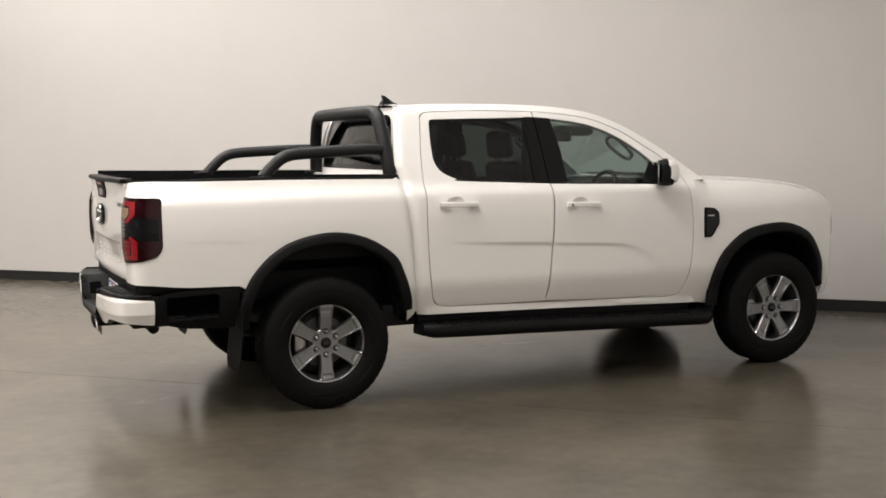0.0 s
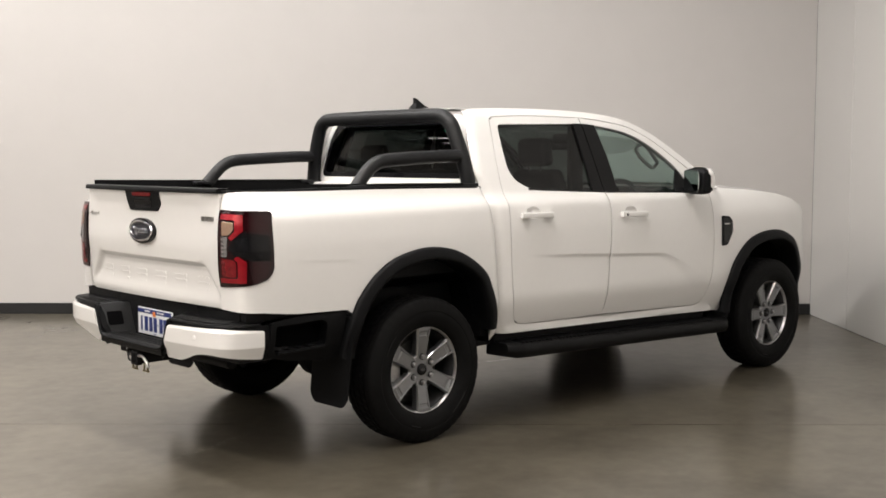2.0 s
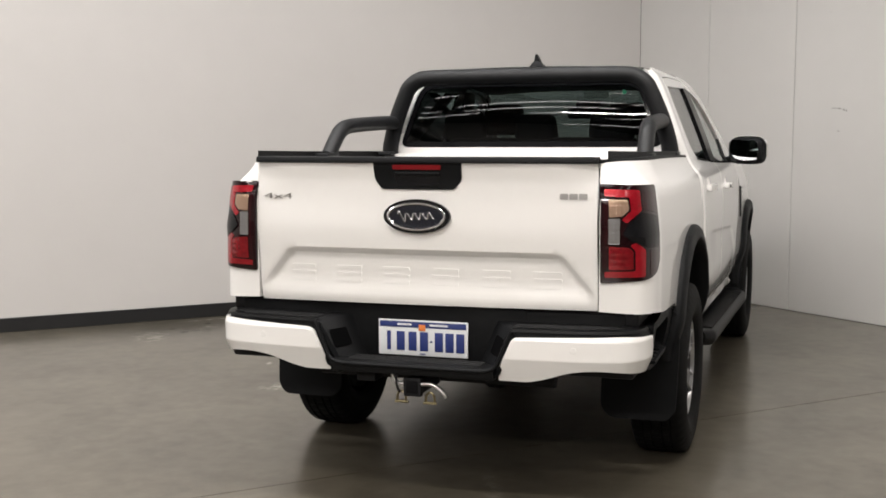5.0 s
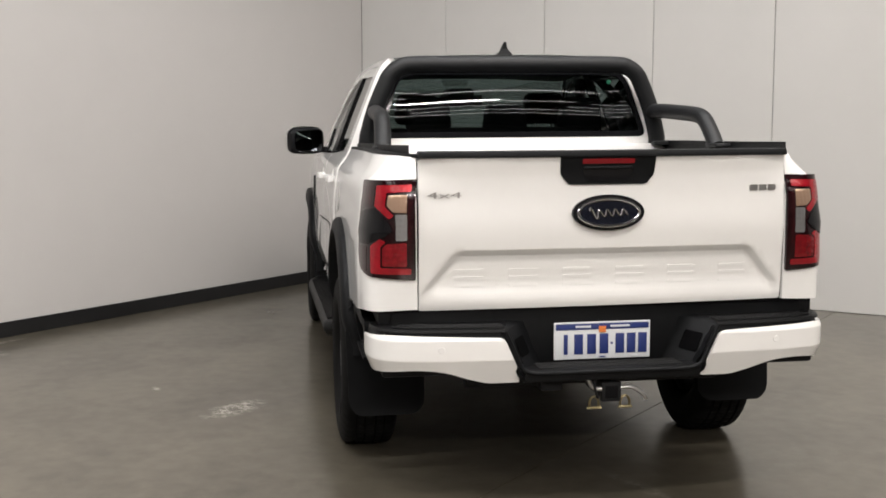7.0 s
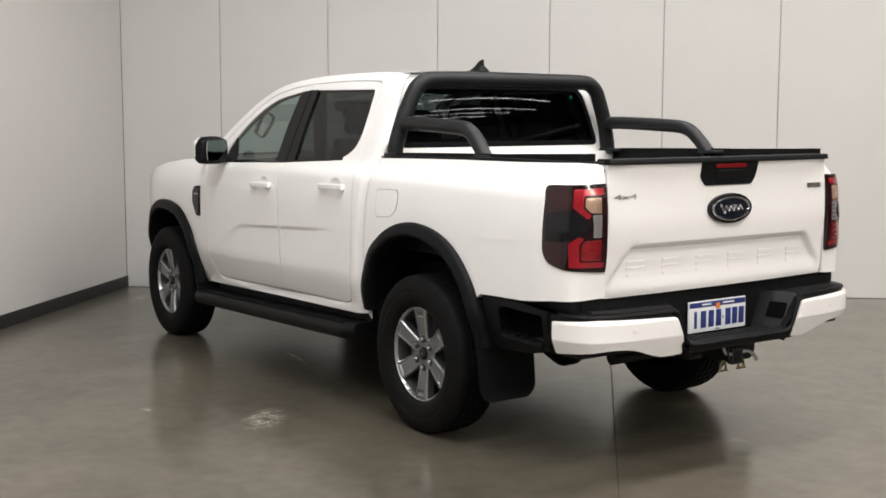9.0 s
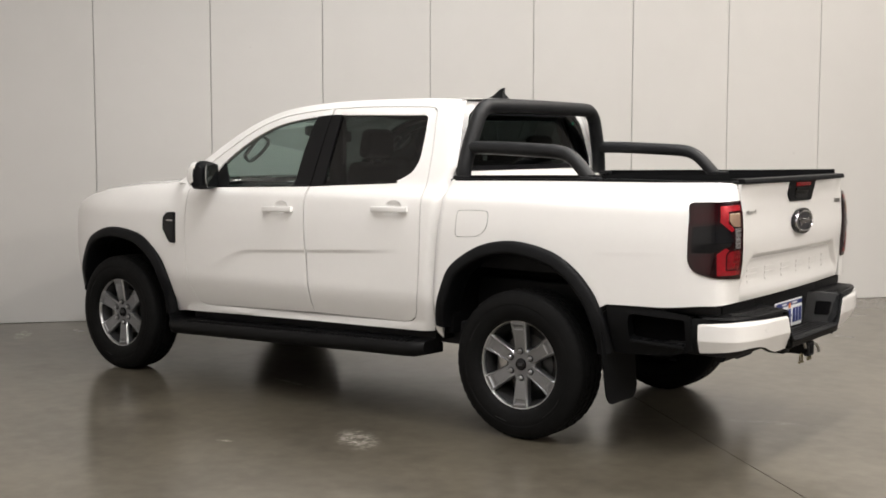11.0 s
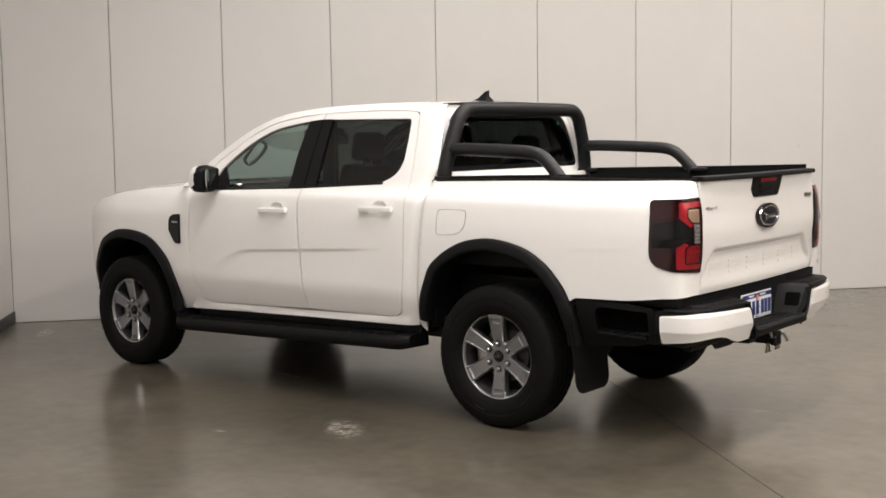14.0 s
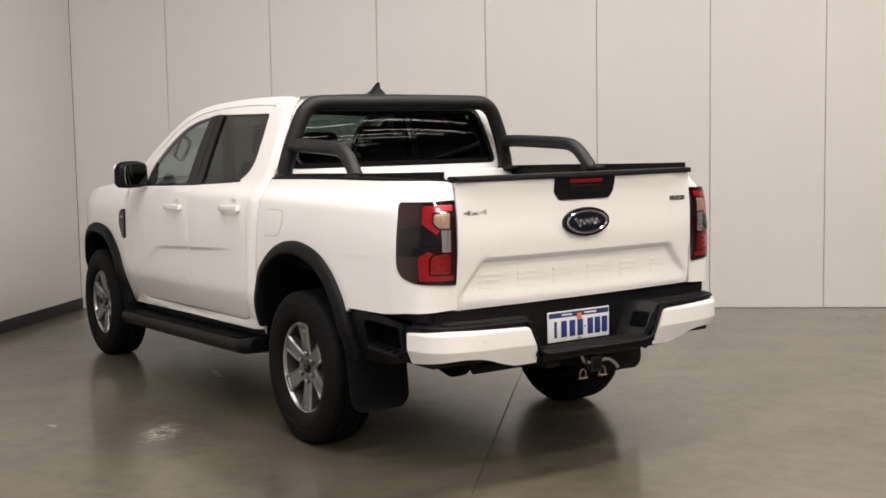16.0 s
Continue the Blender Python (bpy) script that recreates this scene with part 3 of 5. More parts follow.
# ---- bed sides ----
bed_top = lambda x: 1.338 - 0.023 * (x - 0.48)
arch_in = shrink(rear_arch, (0.03, 0.5), 0.03)
outline = [(X0 - cab_edge(z) + 0.016, z) for z in (bed_top(0.535), 1.22, 1.12, 1.02, 0.92, 0.76, 0.60, 0.52)]
outline = [(max(0.0, u), z) for u, z in outline]
outline += [(X0 - p[0], p[1]) for p in arch_in]
outline += [(X0 + 0.50, 0.757), (X0 + 0.80, 0.772), (u_at_x(-0.98), 0.790), *[(u_at_loss(side_y(-1.09, z) - 0.045 * step_up(1.24, 1.36, z) - 0.7020), z) for z in (0.800, 0.95, 1.10, 1.18, 1.24, 1.28, 1.305, 1.33, 1.350)], (u_at_x(-0.98), 1.354)]
bed_crease = [(X0 - x, crease_z(x) - d) for x in np.arange(-0.9, -0.36, 0.02) for d in (-0.004, 0.0, 0.004, 0.008, 0.012, 0.018)]
bed_side_l, _ = both("bed_side", panel(outline, bed, 0.022, depth=0.022, flip=False, extra=bed_crease), PAINT, truck, "white bed side panel")

# fuel flap, on the left side only
flap = rounded([(X0 - 0.412, 1.036), (X0 - 0.405, 1.177), (X0 - 0.205, 1.180), (X0 - 0.210, 1.090), (X0 - 0.262, 1.045)], [0.03, 0.03, 0.03, 0.04, 0.06])[::-1]
gap = [(Vector(p) - Vector((X0 - 0.31, 1.11))) * 1.024 + Vector((X0 - 0.31, 1.11)) for p in flap]
part("fuel_flap", panel(flap, lambda u, z: bed(u, z, 0.0016), 0.03, depth=0.004), PAINT, bed_side_l, "white fuel flap")
part("flap_gap", panel(gap, lambda u, z: bed(u, z, 0.0006), 0.03, depth=0), GLOSSBLACK, bed_side_l, "dark gap round the flap")

# ---- cab sides and doors ----
ROOF_EDGE = spline([(0.552, 1.772), (0.75, 1.783), (1.10, 1.788), (1.45, 1.783), (1.72, 1.764), (1.93, 1.728), (2.13, 1.655), (2.30, 1.562), (2.47, 1.452), (2.70, 1.285)], 4)
doors_top = spline([(0.70, 1.706), (0.722, 1.727), (0.78, 1.738), (1.10, 1.747), (1.49, 1.741), (1.72, 1.723), (1.923, 1.690), (2.12, 1.613), (2.28, 1.516), (2.43, 1.415), (2.535, 1.30)], 4)
front_edge = spline([(2.535, 1.30), (2.56, 1.22), (2.577, 1.10), (2.582, 0.90), (2.565, 0.72), (2.535, 0.595), (2.49, 0.525), (2.42, 0.503)], 4)
rear_edge = spline([(0.80, 0.540), (0.725, 0.556), (0.687, 0.61), (0.664, 0.76), (0.652, 1.0), (0.655, 1.26), (0.665, 1.47), (0.70, 1.706)], 4)
opening = [Vector(p) for p in doors_top] + front_edge[1:] + rear_edge[:-1]
cab_outer = [Vector(p) for p in ROOF_EDGE] + [Vector(p) for p in ((2.612, 1.280), (2.606, 1.10), (2.608, 0.90), (2.592, 0.70), (2.60, 0.50), (2.64, 0.452), (1.6, 0.483), (0.608, 0.503), (0.592, 0.60), (0.569, 0.92), (0.549, 1.12), (0.525, 1.32), (0.496, 1.42), (0.520, 1.60))]
both("cab_frame", panel(cab_outer, cab, 0.03, holes=[opening], depth=0.03, flip=True), PAINT, truck, "white cab frame with roof pillar and sill")

both("door_seal", panel([p + (p - Vector((1.6, 1.1))).normalized() * 0.018 for p in opening], lambda x, z: side(x, z, -0.020), 0.05, holes=[[p - (p - Vector((1.6, 1.1))).normalized() * 0.018 for p in opening]], depth=0.006, flip=True), GLOSSBLACK, truck, "black rubber door seal")
both("bed_gap_flange", panel([(0.50, 1.33), (0.515, 1.12), (0.535, 0.92), (0.55, 0.60), (0.56, 0.52), (0.64, 0.52), (0.63, 0.60), (0.61, 0.92), (0.59, 1.12), (0.565, 1.33)], lambda x, z: side(x, z, -0.035), 0.05, depth=0.0, flip=True), PAINT, truck, "white flange in the gap between cab and bed")
split = [(1.488, 1.7405), (1.522, 1.29), (1.530, 1.17), (1.520, 1.0), (1.504, 0.80), (1.484, 0.60), (1.474, 0.532)]


def inset(loop, by):
    """The loop moved inwards by a little all round."""
    pts = [Vector(p[:2]) for p in loop]
    area = sum(a.x * b.y - b.x * a.y for a, b in zip(pts, pts[1:] + pts[:1]))
    out = []
    for i, p in enumerate(pts):
        d = (pts[(i + 1) % len(pts)] - pts[i - 1]).normalized()
        out.append(p + Vector((-d.y, d.x)) * by * (1 if area > 0 else -1))
    return out


top_rear = [p for p in doors_top if p[0] < 1.475]
top_front = [p for p in doors_top if p[0] > 1.50]
rear_door = inset(rear_edge[:-1] + top_rear + [Vector(p) for p in split], 0.0055)
front_door = inset([Vector(p) for p in split[::-1]] + top_front + front_edge[1:], 0.0055)
DLO_REAR = rounded([(0.757, 1.690), (0.744, 1.56), (0.742, 1.435), (0.775, 1.372), (0.86, 1.325), (0.96, 1.308), (1.505, 1.281), (1.478, 1.703)], [0.03, 0, 0.05, 0.03, 0.06, 0.05, 0, 0])
DLO_FRONT = spline([(1.505, 1.703), (1.70, 1.684), (1.913, 1.646), (2.108, 1.562), (2.294, 1.432), (2.375, 1.335)], 3) + [Vector((2.392, 1.262)), Vector((1.538, 1.280))]
door_crease = [(x, crease_z(x) - 0.15 * step_up(2.0, 2.55, x) - d) for x in np.arange(0.8, 2.5, 0.02) for d in (-0.004, 0.0, 0.004, 0.009, 0.014, 0.018, 0.026) if abs(x - 1.512) > 0.012]
doors = {}
GRIPS = {"rear": (0.735, 0.985, 1.170, 1.166), "front": (1.612, 1.850, 1.146, 1.141)}


def handle_cup(key):
    """Outline and bowl of the recess behind a door handle."""
    x0, x1, z0, z1 = GRIPS[key]
    zc, xc, hx = (z0 + z1) / 2 + 0.014, (x0 + x1) / 2 - 0.012, 0.058
    loop = [(xc + hx * math.cos(a), zc + 0.036 * math.sin(a)) for a in np.linspace(0, 2 * math.pi, 28, endpoint=False)]

    def bowl(x, z):
        r = min(1.0, math.hypot((x - xc) / hx, (z - zc) / 0.036))
        return side(x, z, -0.026 * (1 - r ** 2.2))
    return loop, bowl


both("door_seal", panel([(x - 0.016, z) for x, z in split] + [(x + 0.016, z) for x, z in split[::-1]], lambda x, z: side(x, z, -0.021), 0.05, depth=0.0, flip=False), GLOSSBLACK, truck, "black rubber door seal")
for key, loop, hole in (("rear", rear_door, DLO_REAR), ("front", front_door, DLO_FRONT)):
    doors[key] = both("door", panel(loop, side, 0.020, holes=[hole, handle_cup(key)[0]], depth=0.03, flip=True, extra=door_crease), PAINT, truck, "white %s door" % key)


def deeper(d):
    return lambda x, z: side(x, z, -d)


# glass, black pillar covers and belt strips
pillar_rear = [(1.413, 1.703), (1.4865, 1.704), (1.5180, 1.284), (1.423, 1.287)]
glass_rear = [p for p in DLO_REAR if p[0] < 1.40] + [Vector((1.425, 1.285)), Vector((1.413, 1.702))]
pillar_front = [(1.4945, 1.704), (1.608, 1.695), (1.640, 1.50), (1.655, 1.277), (1.5265, 1.283)]
glass_front = [Vector((1.608, 1.694))] + [p for p in DLO_FRONT if p[0] > 1.64] + [Vector((1.655, 1.275)), Vector((1.640, 1.50))]
for k, sgn in ((0, 1), (1, -1)):
    flipper = Matrix.Diagonal((1, sgn, 1, 1))

    def fit_part(name, bm, mat, parent, label=""):
        bm.transform(flipper)
        if sgn < 0:
            bmesh.ops.reverse_faces(bm, faces=bm.faces)
        return part(name, bm, mat, parent, label)
    fit_part("window_glass", panel(inset(glass_rear, 0.001), deeper(0.010), 0.05, depth=0, flip=True), PRIVACY, doors["rear"][k], "tinted rear door glass")
    fit_part("window_glass", panel(inset(glass_front, 0.001), deeper(0.012), 0.05, depth=0, flip=True), GLASS, doors["front"][k], "clear greenish door glass")
    fit_part("pillar_cover", panel(pillar_rear, deeper(-0.0025), 0.05, depth=0.014, flip=True), PILLAR, doors["rear"][k], "satin black pillar cover")
    fit_part("pillar_cover", panel(pillar_front, deeper(-0.0025), 0.05, depth=0.014, flip=True), PILLAR, doors["front"][k], "satin black pillar cover")
    fit_part("mirror_base", panel([(2.215, 1.268), (2.388, 1.263), (2.372, 1.335), (2.305, 1.415)], deeper(0.003), 0.03, depth=0.01, flip=True), FLARE, doors["front"][k], "black mirror base")
    for key, a, b in (("rear", (0.87, 1.316), (1.515, 1.284)), ("front", (1.53, 1.283), (2.40, 1.262))):
        path = [Vector((a[0] + (b[0] - a[0]) * t / 8, 0, a[1] + (b[1] - a[1]) * t / 8)) for t in range(9)]
        path = [Vector((p.x, side_y(p.x, p.z) - 0.001, p.z)) for p in path]
        fit_part("belt_strip", sweep(path, [(-0.004, -0.006), (0.004, -0.006), (0.004, 0.006), (-0.004, 0.006)]), GLOSSBLACK, doors[key][k], "black window strip")
        loop = [(a[0], a[1]), (b[0], b[1])] + ([(2.52, 1.20), (2.50, 0.60), (1.53, 0.58)] if key == "front" else [(1.49, 0.58), (0.72, 0.60), (0.70, 1.25)])
        fit_part("door_trim", panel(loop, deeper(0.075), 0.1, depth=0, flip=True), TRIM, doors[key][k], "dark inner door trim")
    for key, (hx0, hx1, hz0, hz1) in GRIPS.items():
        zc = (hz0 + hz1) / 2
        path = []
        for i in range(11):
            t = i / 10
            x = hx0 + (hx1 - hx0) * t
            bow = 0.032 - 0.012 * abs(2 * t - 1) ** 3
            path.append((x, side_y(x, zc) + bow, hz0 + (hz1 - hz0) * t))
        grip = sweep(path, [(a * 0.009, b * 0.0165) for a, b in rounded([(-1, -1), (1, -1), (1, 1), (-1, 1)], 0.6)])
        posts = joined(box(hx0 + 0.004, hx0 + 0.05, side_y(hx0, zc) - 0.004, side_y(hx0, zc) + 0.026, hz0 - 0.015, hz0 + 0.015, 0.006),
                       box(hx1 - 0.06, hx1 - 0.004, side_y(hx1, zc) - 0.004, side_y(hx1, zc) + 0.026, hz1 - 0.015, hz1 + 0.015, 0.006))
        handle = fit_part("handle", joined(grip, posts), PAINT, doors[key][k], "white door handle")
        cup, bowl = handle_cup(key)
        fit_part("handle_cup", panel(cup, bowl, 0.012, depth=0, flip=True), PAINT, doors[key][k], "white recess behind the handle")
        if key == "front" and sgn < 0:
            fit_part("key_lock", moved(lathe([(0.0, 0.004), (0.007, 0.004), (0.008, 0.0)], 14), pose(hx0 + 0.028 if sgn < 0 else hx0 + 0.028, side_y(hx0, zc) + 0.036, zc)), CHASSIS, doors[key][k], "dark key lock")

# ---- front fender, vent ----
arch_f = shrink(front_arch, (3.25, 0.5), 0.03)
fender = [Vector(p) for p in ((2.6118, 1.280), (2.75, 1.284), (3.1, 1.262), (3.40, 1.230), (3.60, 1.190), (3.765, 1.125), (3.822, 1.03), (3.83, 0.85), (3.79, 0.60), (3.762, 0.53))]
fender += [p for p in arch_f[::-1]] + [Vector(p) for p in ((2.6405, 0.452), (2.6003, 0.50), (2.5923, 0.70), (2.6083, 0.90), (2.6063, 1.10))]


def fender_pos(x, z, out=0.0):
    p = side(x, z, out)
    p.y -= 0.045 * step_up(1.08, 1.29, z) * step_up(2.6, 2.75, x)
    return p


fenders = both("front_fender", panel(fender, fender_pos, 0.04, depth=0.025, flip=True), PAINT, truck, "white front fender")
vent_loop = rounded([(2.668, 1.098), (2.748, 1.092), (2.786, 1.062), (2.790, 0.985), (2.728, 0.897), (2.668, 0.893)], 0.014)
for k, sgn in ((0, 1), (1, -1)):
    flipper = Matrix.Diagonal((1, sgn, 1, 1))
    for nm, loop, o, mt, lb in (("vent", vent_loop, 0.007, FLARE, "black fender vent"), ("vent_recess", inset(vent_loop, 0.014), 0.0085, GLOSSBLACK, "gloss black vent recess")):
        bm = panel(loop, lambda x, z: fender_pos(x, z, o), 0.03, depth=0.009, flip=True)
        bm.transform(flipper)
        if sgn < 0:
            bmesh.ops.reverse_faces(bm, faces=bm.faces)
        part(nm, bm, mt, fenders[k], lb)
    bar = box(2.69, 2.745, 0.0, 0.003, 1.036, 1.046, 0.001)
    bar.transform(flipper @ Matrix.Translation((0, side_y(2.72, 1.04) + 0.008, 0)))
    if sgn < 0:
        bmesh.ops.reverse_faces(bar, faces=bar.faces)
    part("vent_badge", bar, STEEL, fenders[k], "small silver bar on the vent")


# ---- wheel arch flares ----
def flare(path, centre, lip, top):
    rows = []
    c = Vector(centre)
    for i, p in enumerate(path):
        d = (path[min(i + 1, len(path) - 1)] - path[max(i - 1, 0)]).normalized()
        n = Vector((d.y, -d.x))
        if (c - p).dot(n) < 0:
            n = -n
        y = side_y(p[0], max(p[1], 0.55))
        row = []
        for a, o in ((0.0, -0.012), (0.0, 0.014), (0.004, 0.022), (0.014, 0.030), (0.050, 0.038), (0.060, 0.037), (0.066, 0.030), (0.068, -0.02), (0.070, -0.12)):
            q = p + n * a
            row.append(Vector((q[0], y + o * (1.0 if o < 0 else top), q[1])))
        rows.append(row)
    bm = grid(rows)
    bmesh.ops.recalc_face_normals(bm, faces=bm.faces)
    if sum(f.normal.y for f in bm.faces) < 0:
        bmesh.ops.reverse_faces(bm, faces=bm.faces)
    return bm


flare_path = spline([(0.556, 0.548)] + REAR_ARCH[1:] + [(-0.496, 0.665), (-0.510, 0.590), (-0.517, 0.512)], 6)
both("wheel_arch_flare", flare(flare_path, (0.03, 0.45), 0.0, 1.0), FLARE, truck, "black plastic wheel arch flare", 0.8)
both("wheel_arch_flare", flare(front_arch, (3.25, 0.42), 0.0, 1.0), FLARE, truck, "black plastic wheel arch flare", 0.8)


def wheel_well(cx, path):
    rows = []
    for y in (0.86, 0.50):
        rows.append([Vector((p[0], y, p[1])) for p in shrink(path, (cx, 0.45), 0.045)])
    bm = grid(rows)
    back = bmesh.new()
    back.faces.new([back.verts.new(Vector((p[0], 0.50, p[1]))) for p in shrink(path, (cx, 0.45), 0.040)])
    return joined(bm, back)


both("wheel_well", wheel_well(0.03, rear_arch), LINER, truck, "black wheel well liner")
both("wheel_well", wheel_well(3.25, front_arch), LINER, truck, "black wheel well liner")

both("well_end", box(0.475, 0.585, 0.50, 0.835, 0.50, 0.98, 0.01), LINER, truck, "black end of the wheel well")

# ---- roof, windscreen, bonnet, nose ----
roof_rows, screen_rows = [], []
for p in ROOF_EDGE:
    e = Vector((p[0], side_y(p[0], p[1]) - 0.002, p[1]))
    row = []
    rise = 0.018
    ahead = 0.20 * step_up(1.75, 2.2, p[0])
    for k in range(25):
        t = -1 + 2 * k / 24
        q = 1 - abs(t) ** 2.4
        row.append(Vector((e.x + ahead * q + (0.03 * q if p[0] < 0.7 else 0) * -1, e.y * t, e.z + rise * q - 0.07 * ahead * q)))
    (roof_rows if p[0] <= 1.94 else screen_rows).append(row)
screen_rows.insert(0, roof_rows[-1])
part("roof", grid(roof_rows, flip=False), PAINT, truck, "white roof")
part("windscreen", grid(screen_rows), GLASS, truck, "clear windscreen")
bonnet_edge = spline([(2.66, 1.286), (2.80, 1.282), (3.1, 1.262), (3.40, 1.230), (3.60, 1.190), (3.765, 1.125)], 4)
rows = []
for p in bonnet_edge:
    y = fender_pos(p[0], p[1]).y - 0.004 - 0.030 * (1 - step_up(2.66, 2.78, p[0]))
    row = []
    for k in range(25):
        t = -1 + 2 * k / 24
        q = 1 - abs(t) ** 3.0
        row.append(Vector((p[0] + (0.30 * q if p[0] > 2.7 else 0.18 * q) * step_up(2.5, 3.5, p[0]), y * t, p[1] + (0.030 - 0.016 * (p[0] - 2.66)) * q + 0.006 * math.exp(-((abs(t) - 0.72) / 0.1) ** 2))))
    rows.append(row)
part("bonnet", grid(rows), PAINT, truck, "white bonnet")
part("cowl", grid([[Vector((2.62, 0.72 * t, 1.235)) for t in (-1, -0.5, 0, 0.5, 1)], [Vector((2.98, 0.70 * t, 1.27 - 0.03 * abs(t))) for t in (-1, -0.5, 0, 0.5, 1)]]), FLARE, truck, "black cowl")


def nose(a, z, out=0.0):
    """The front, from one fender's end round to the other; a from -1 to 1."""
    s = abs(a)
    x = curve_of([(0.0, 4.07), (0.3, 4.055), (0.6, 4.005), (0.8, 3.935), (0.92, 3.86), (1.0, 3.795)])(s)
    y = curve_of([(0.0, 0.0), (0.3, 0.29), (0.6, 0.56), (0.8, 0.70), (0.92, 0.77), (1.0, 0.80)])(s) * (1 if a > 0 else -1)
    back = 0.05 * step_up(0.95, 1.14, z) + 0.05 * step_up(0.62, 0.40, z)
    wide = 1.0 - 0.06 * step_up(1.0, 1.14, z)
    return Vector((x - back + out, y * wide * (1 + out), z))


part("front_bumper", panel([(-1, 0.44), (1, 0.44), (1, 1.12), (-1, 1.12)], nose, 0.06, depth=0.02, flip=False), PAINT, truck, "white front bumper")
part("grille", panel(rounded([(-0.55, 0.72), (0.55, 0.72), (0.58, 1.05), (-0.58, 1.05)], 0.04), lambda a, z: nose(a, z, 0.006), 0.06, depth=0.008), GLOSSBLACK, truck, "black grille")
both("headlight", panel(rounded([(0.62, 0.86), (0.985, 0.87), (0.985, 1.08), (0.62, 1.07)], 0.03), lambda a, z: nose(a, z, 0.006), 0.05, depth=0.008), CLEARLENS, truck, "clear headlight")

# ---- cab back and rear window ----
def cab_back(y, z, out=0.0):
    w = side_y(0.55, z)
    x = 0.510 + (0.146 * (z - 1.42) + 0.35 * (z - 1.56) ** 2 if z > 1.30 else 0.006)
    return Vector((x - 0.030 * (1 - (y / w) ** 2) - out, y, z))


yz = lambda z: side_y(0.55, z) - 0.033
back_loop = [(yz(z), z) for z in (0.62, 0.8, 1.0, 1.2, 1.3, 1.42, 1.5, 1.6, 1.7, 1.765)]
back_loop = back_loop + [(-y, z) for y, z in back_loop[::-1]]
rear_win = rounded([(-0.700, 1.378), (0.700, 1.378), (0.585, 1.722), (-0.585, 1.722)], [0.05, 0.05, 0.09, 0.09])
part("cab_back", panel(back_loop, cab_back, 0.05, holes=[rear_win], depth=0.02, flip=True), PAINT, truck, "white cab back panel")
glass_loop = inset(rear_win, 0.030)
rw = part("rear_window", panel(inset(rear_win, 0.002), lambda y, z: cab_back(y, z, -0.004), 0.05, holes=[glass_loop], depth=0.01, flip=True), GLOSSBLACK, truck, "gloss black rear window border")
part("pane", panel(inset(glass_loop, -0.003), lambda y, z: cab_back(y, z, -0.006), 0.08, depth=0, flip=True), REARGLASS, rw, "dark tinted rear window glass")
part("sticker", moved(lathe([(0.0, 0.0), (0.011, 0.0), (0.011, 0.002)], 14), Matrix.Translation(cab_back(-0.50, 1.655, 0.004)) @ pose(0, 0, 0, 0, 0, 90)), PASTE, rw, "small round green sticker")

# ---- roof aerial ----
fin = [(0.0, -0.01), (0.135, -0.01), (0.128, 0.006), (0.085, 0.024), (0.040, 0.062), (0.012, 0.070), (0.020, 0.036), (0.002, 0.008)]
bm = prism(fin, lambda a, b, w: Vector((0.695 + a, -0.022 + w, 1.795 + b)), 0.044)
for v in bm.verts:
    k = max(0.0, (v.co.z - 1.795) / 0.072)
    v.co.y = -0.0 + v.co.y * ((1 - 0.75 * k) if v.co.z > 1.806 else 1.6)
part("aerial", bm, FLARE, truck, "black shark-fin aerial")

# ---- bed: rails, liner, tailgate ----
def rail_y(x):
    return side_y(x, bed_top(x)) - 0.045 * step_up(-0.6, -1.05, x)


rail_path = []
for u in np.linspace(X0 - 0.505, u_at_loss(0.082), 40):
    q = bed(u, 1.345)
    q = bed(u, bed_top(q.x))
    rail_path.append((q.x, q.y - 0.017, q.z - 0.003 - 0.014 * step_up(-0.45, -1.05, q.x)))
section = [(a, b) for a, b in rounded([(-0.021, -0.010), (0.021, -0.010), (0.019, 0.006), (-0.021, 0.006)], 0.005, 2)]
both("bed_rail_cap", sweep(rail_path, section), FLARE, truck, "black bed rail cap")
liner = [[Vector((x, rail_y(x) - 0.037, z)) for z in (bed_top(x) + 0.02, 1.1, 0.87)] for x in (0.46, 0.0, -0.5, -1.05)]
both("bed_liner", grid(liner), FLARE, truck, "black bed liner wall")
part("bed_floor", box(-1.0, 0.46, -0.49, 0.49, 0.82, 0.88, 0.01), FLARE, truck, "black ribbed bed floor")
both("wheel_box", box(-0.48, 0.44, 0.485, 0.80, 1.045, 1.07, 0.01), FLARE, truck, "black wheel box in the bed")
both("bed_edge", box(-1.0, -0.50, 0.48, 0.80, 0.82, 0.88, 0.01), FLARE, truck, "black bed floor edge")
part("bed_front", box(0.452, 0.478, -0.765, 0.765, 0.86, 1.345, 0.008), PAINT, truck, "white bed headboard")

GATE_W = 0.6965


def gate(y, z, out=0.0):
    """Outer face of the tailgate."""
    x = curve_of([(0.79, -1.092), (0.82, -1.104), (0.86, -1.108), (0.95, -1.113), (1.02, -1.121), (1.10, -1.126), (1.22, -1.121), (1.28, -1.119), (1.315, -1.126), (1.36, -1.134)])(z)
    half = 0.552 + 0.082 * max(0.0, min(1.5, (1.005 - z) / 0.10))
    down = 1 - step_up(0.985, 1.012, z)
    within = 1 - step_up(half - 0.020, half + 0.020, abs(y))
    low = 1 - step_up(0.90, 0.80, z) * 1.0
    x += 0.024 * down * within * low
    x += 0.021 * (y / GATE_W) ** 2 + 0.014 * step_up(0.52, 0.72, abs(y)) * step_up(1.24, 1.34, z)
    return Vector((x - out, y, z))


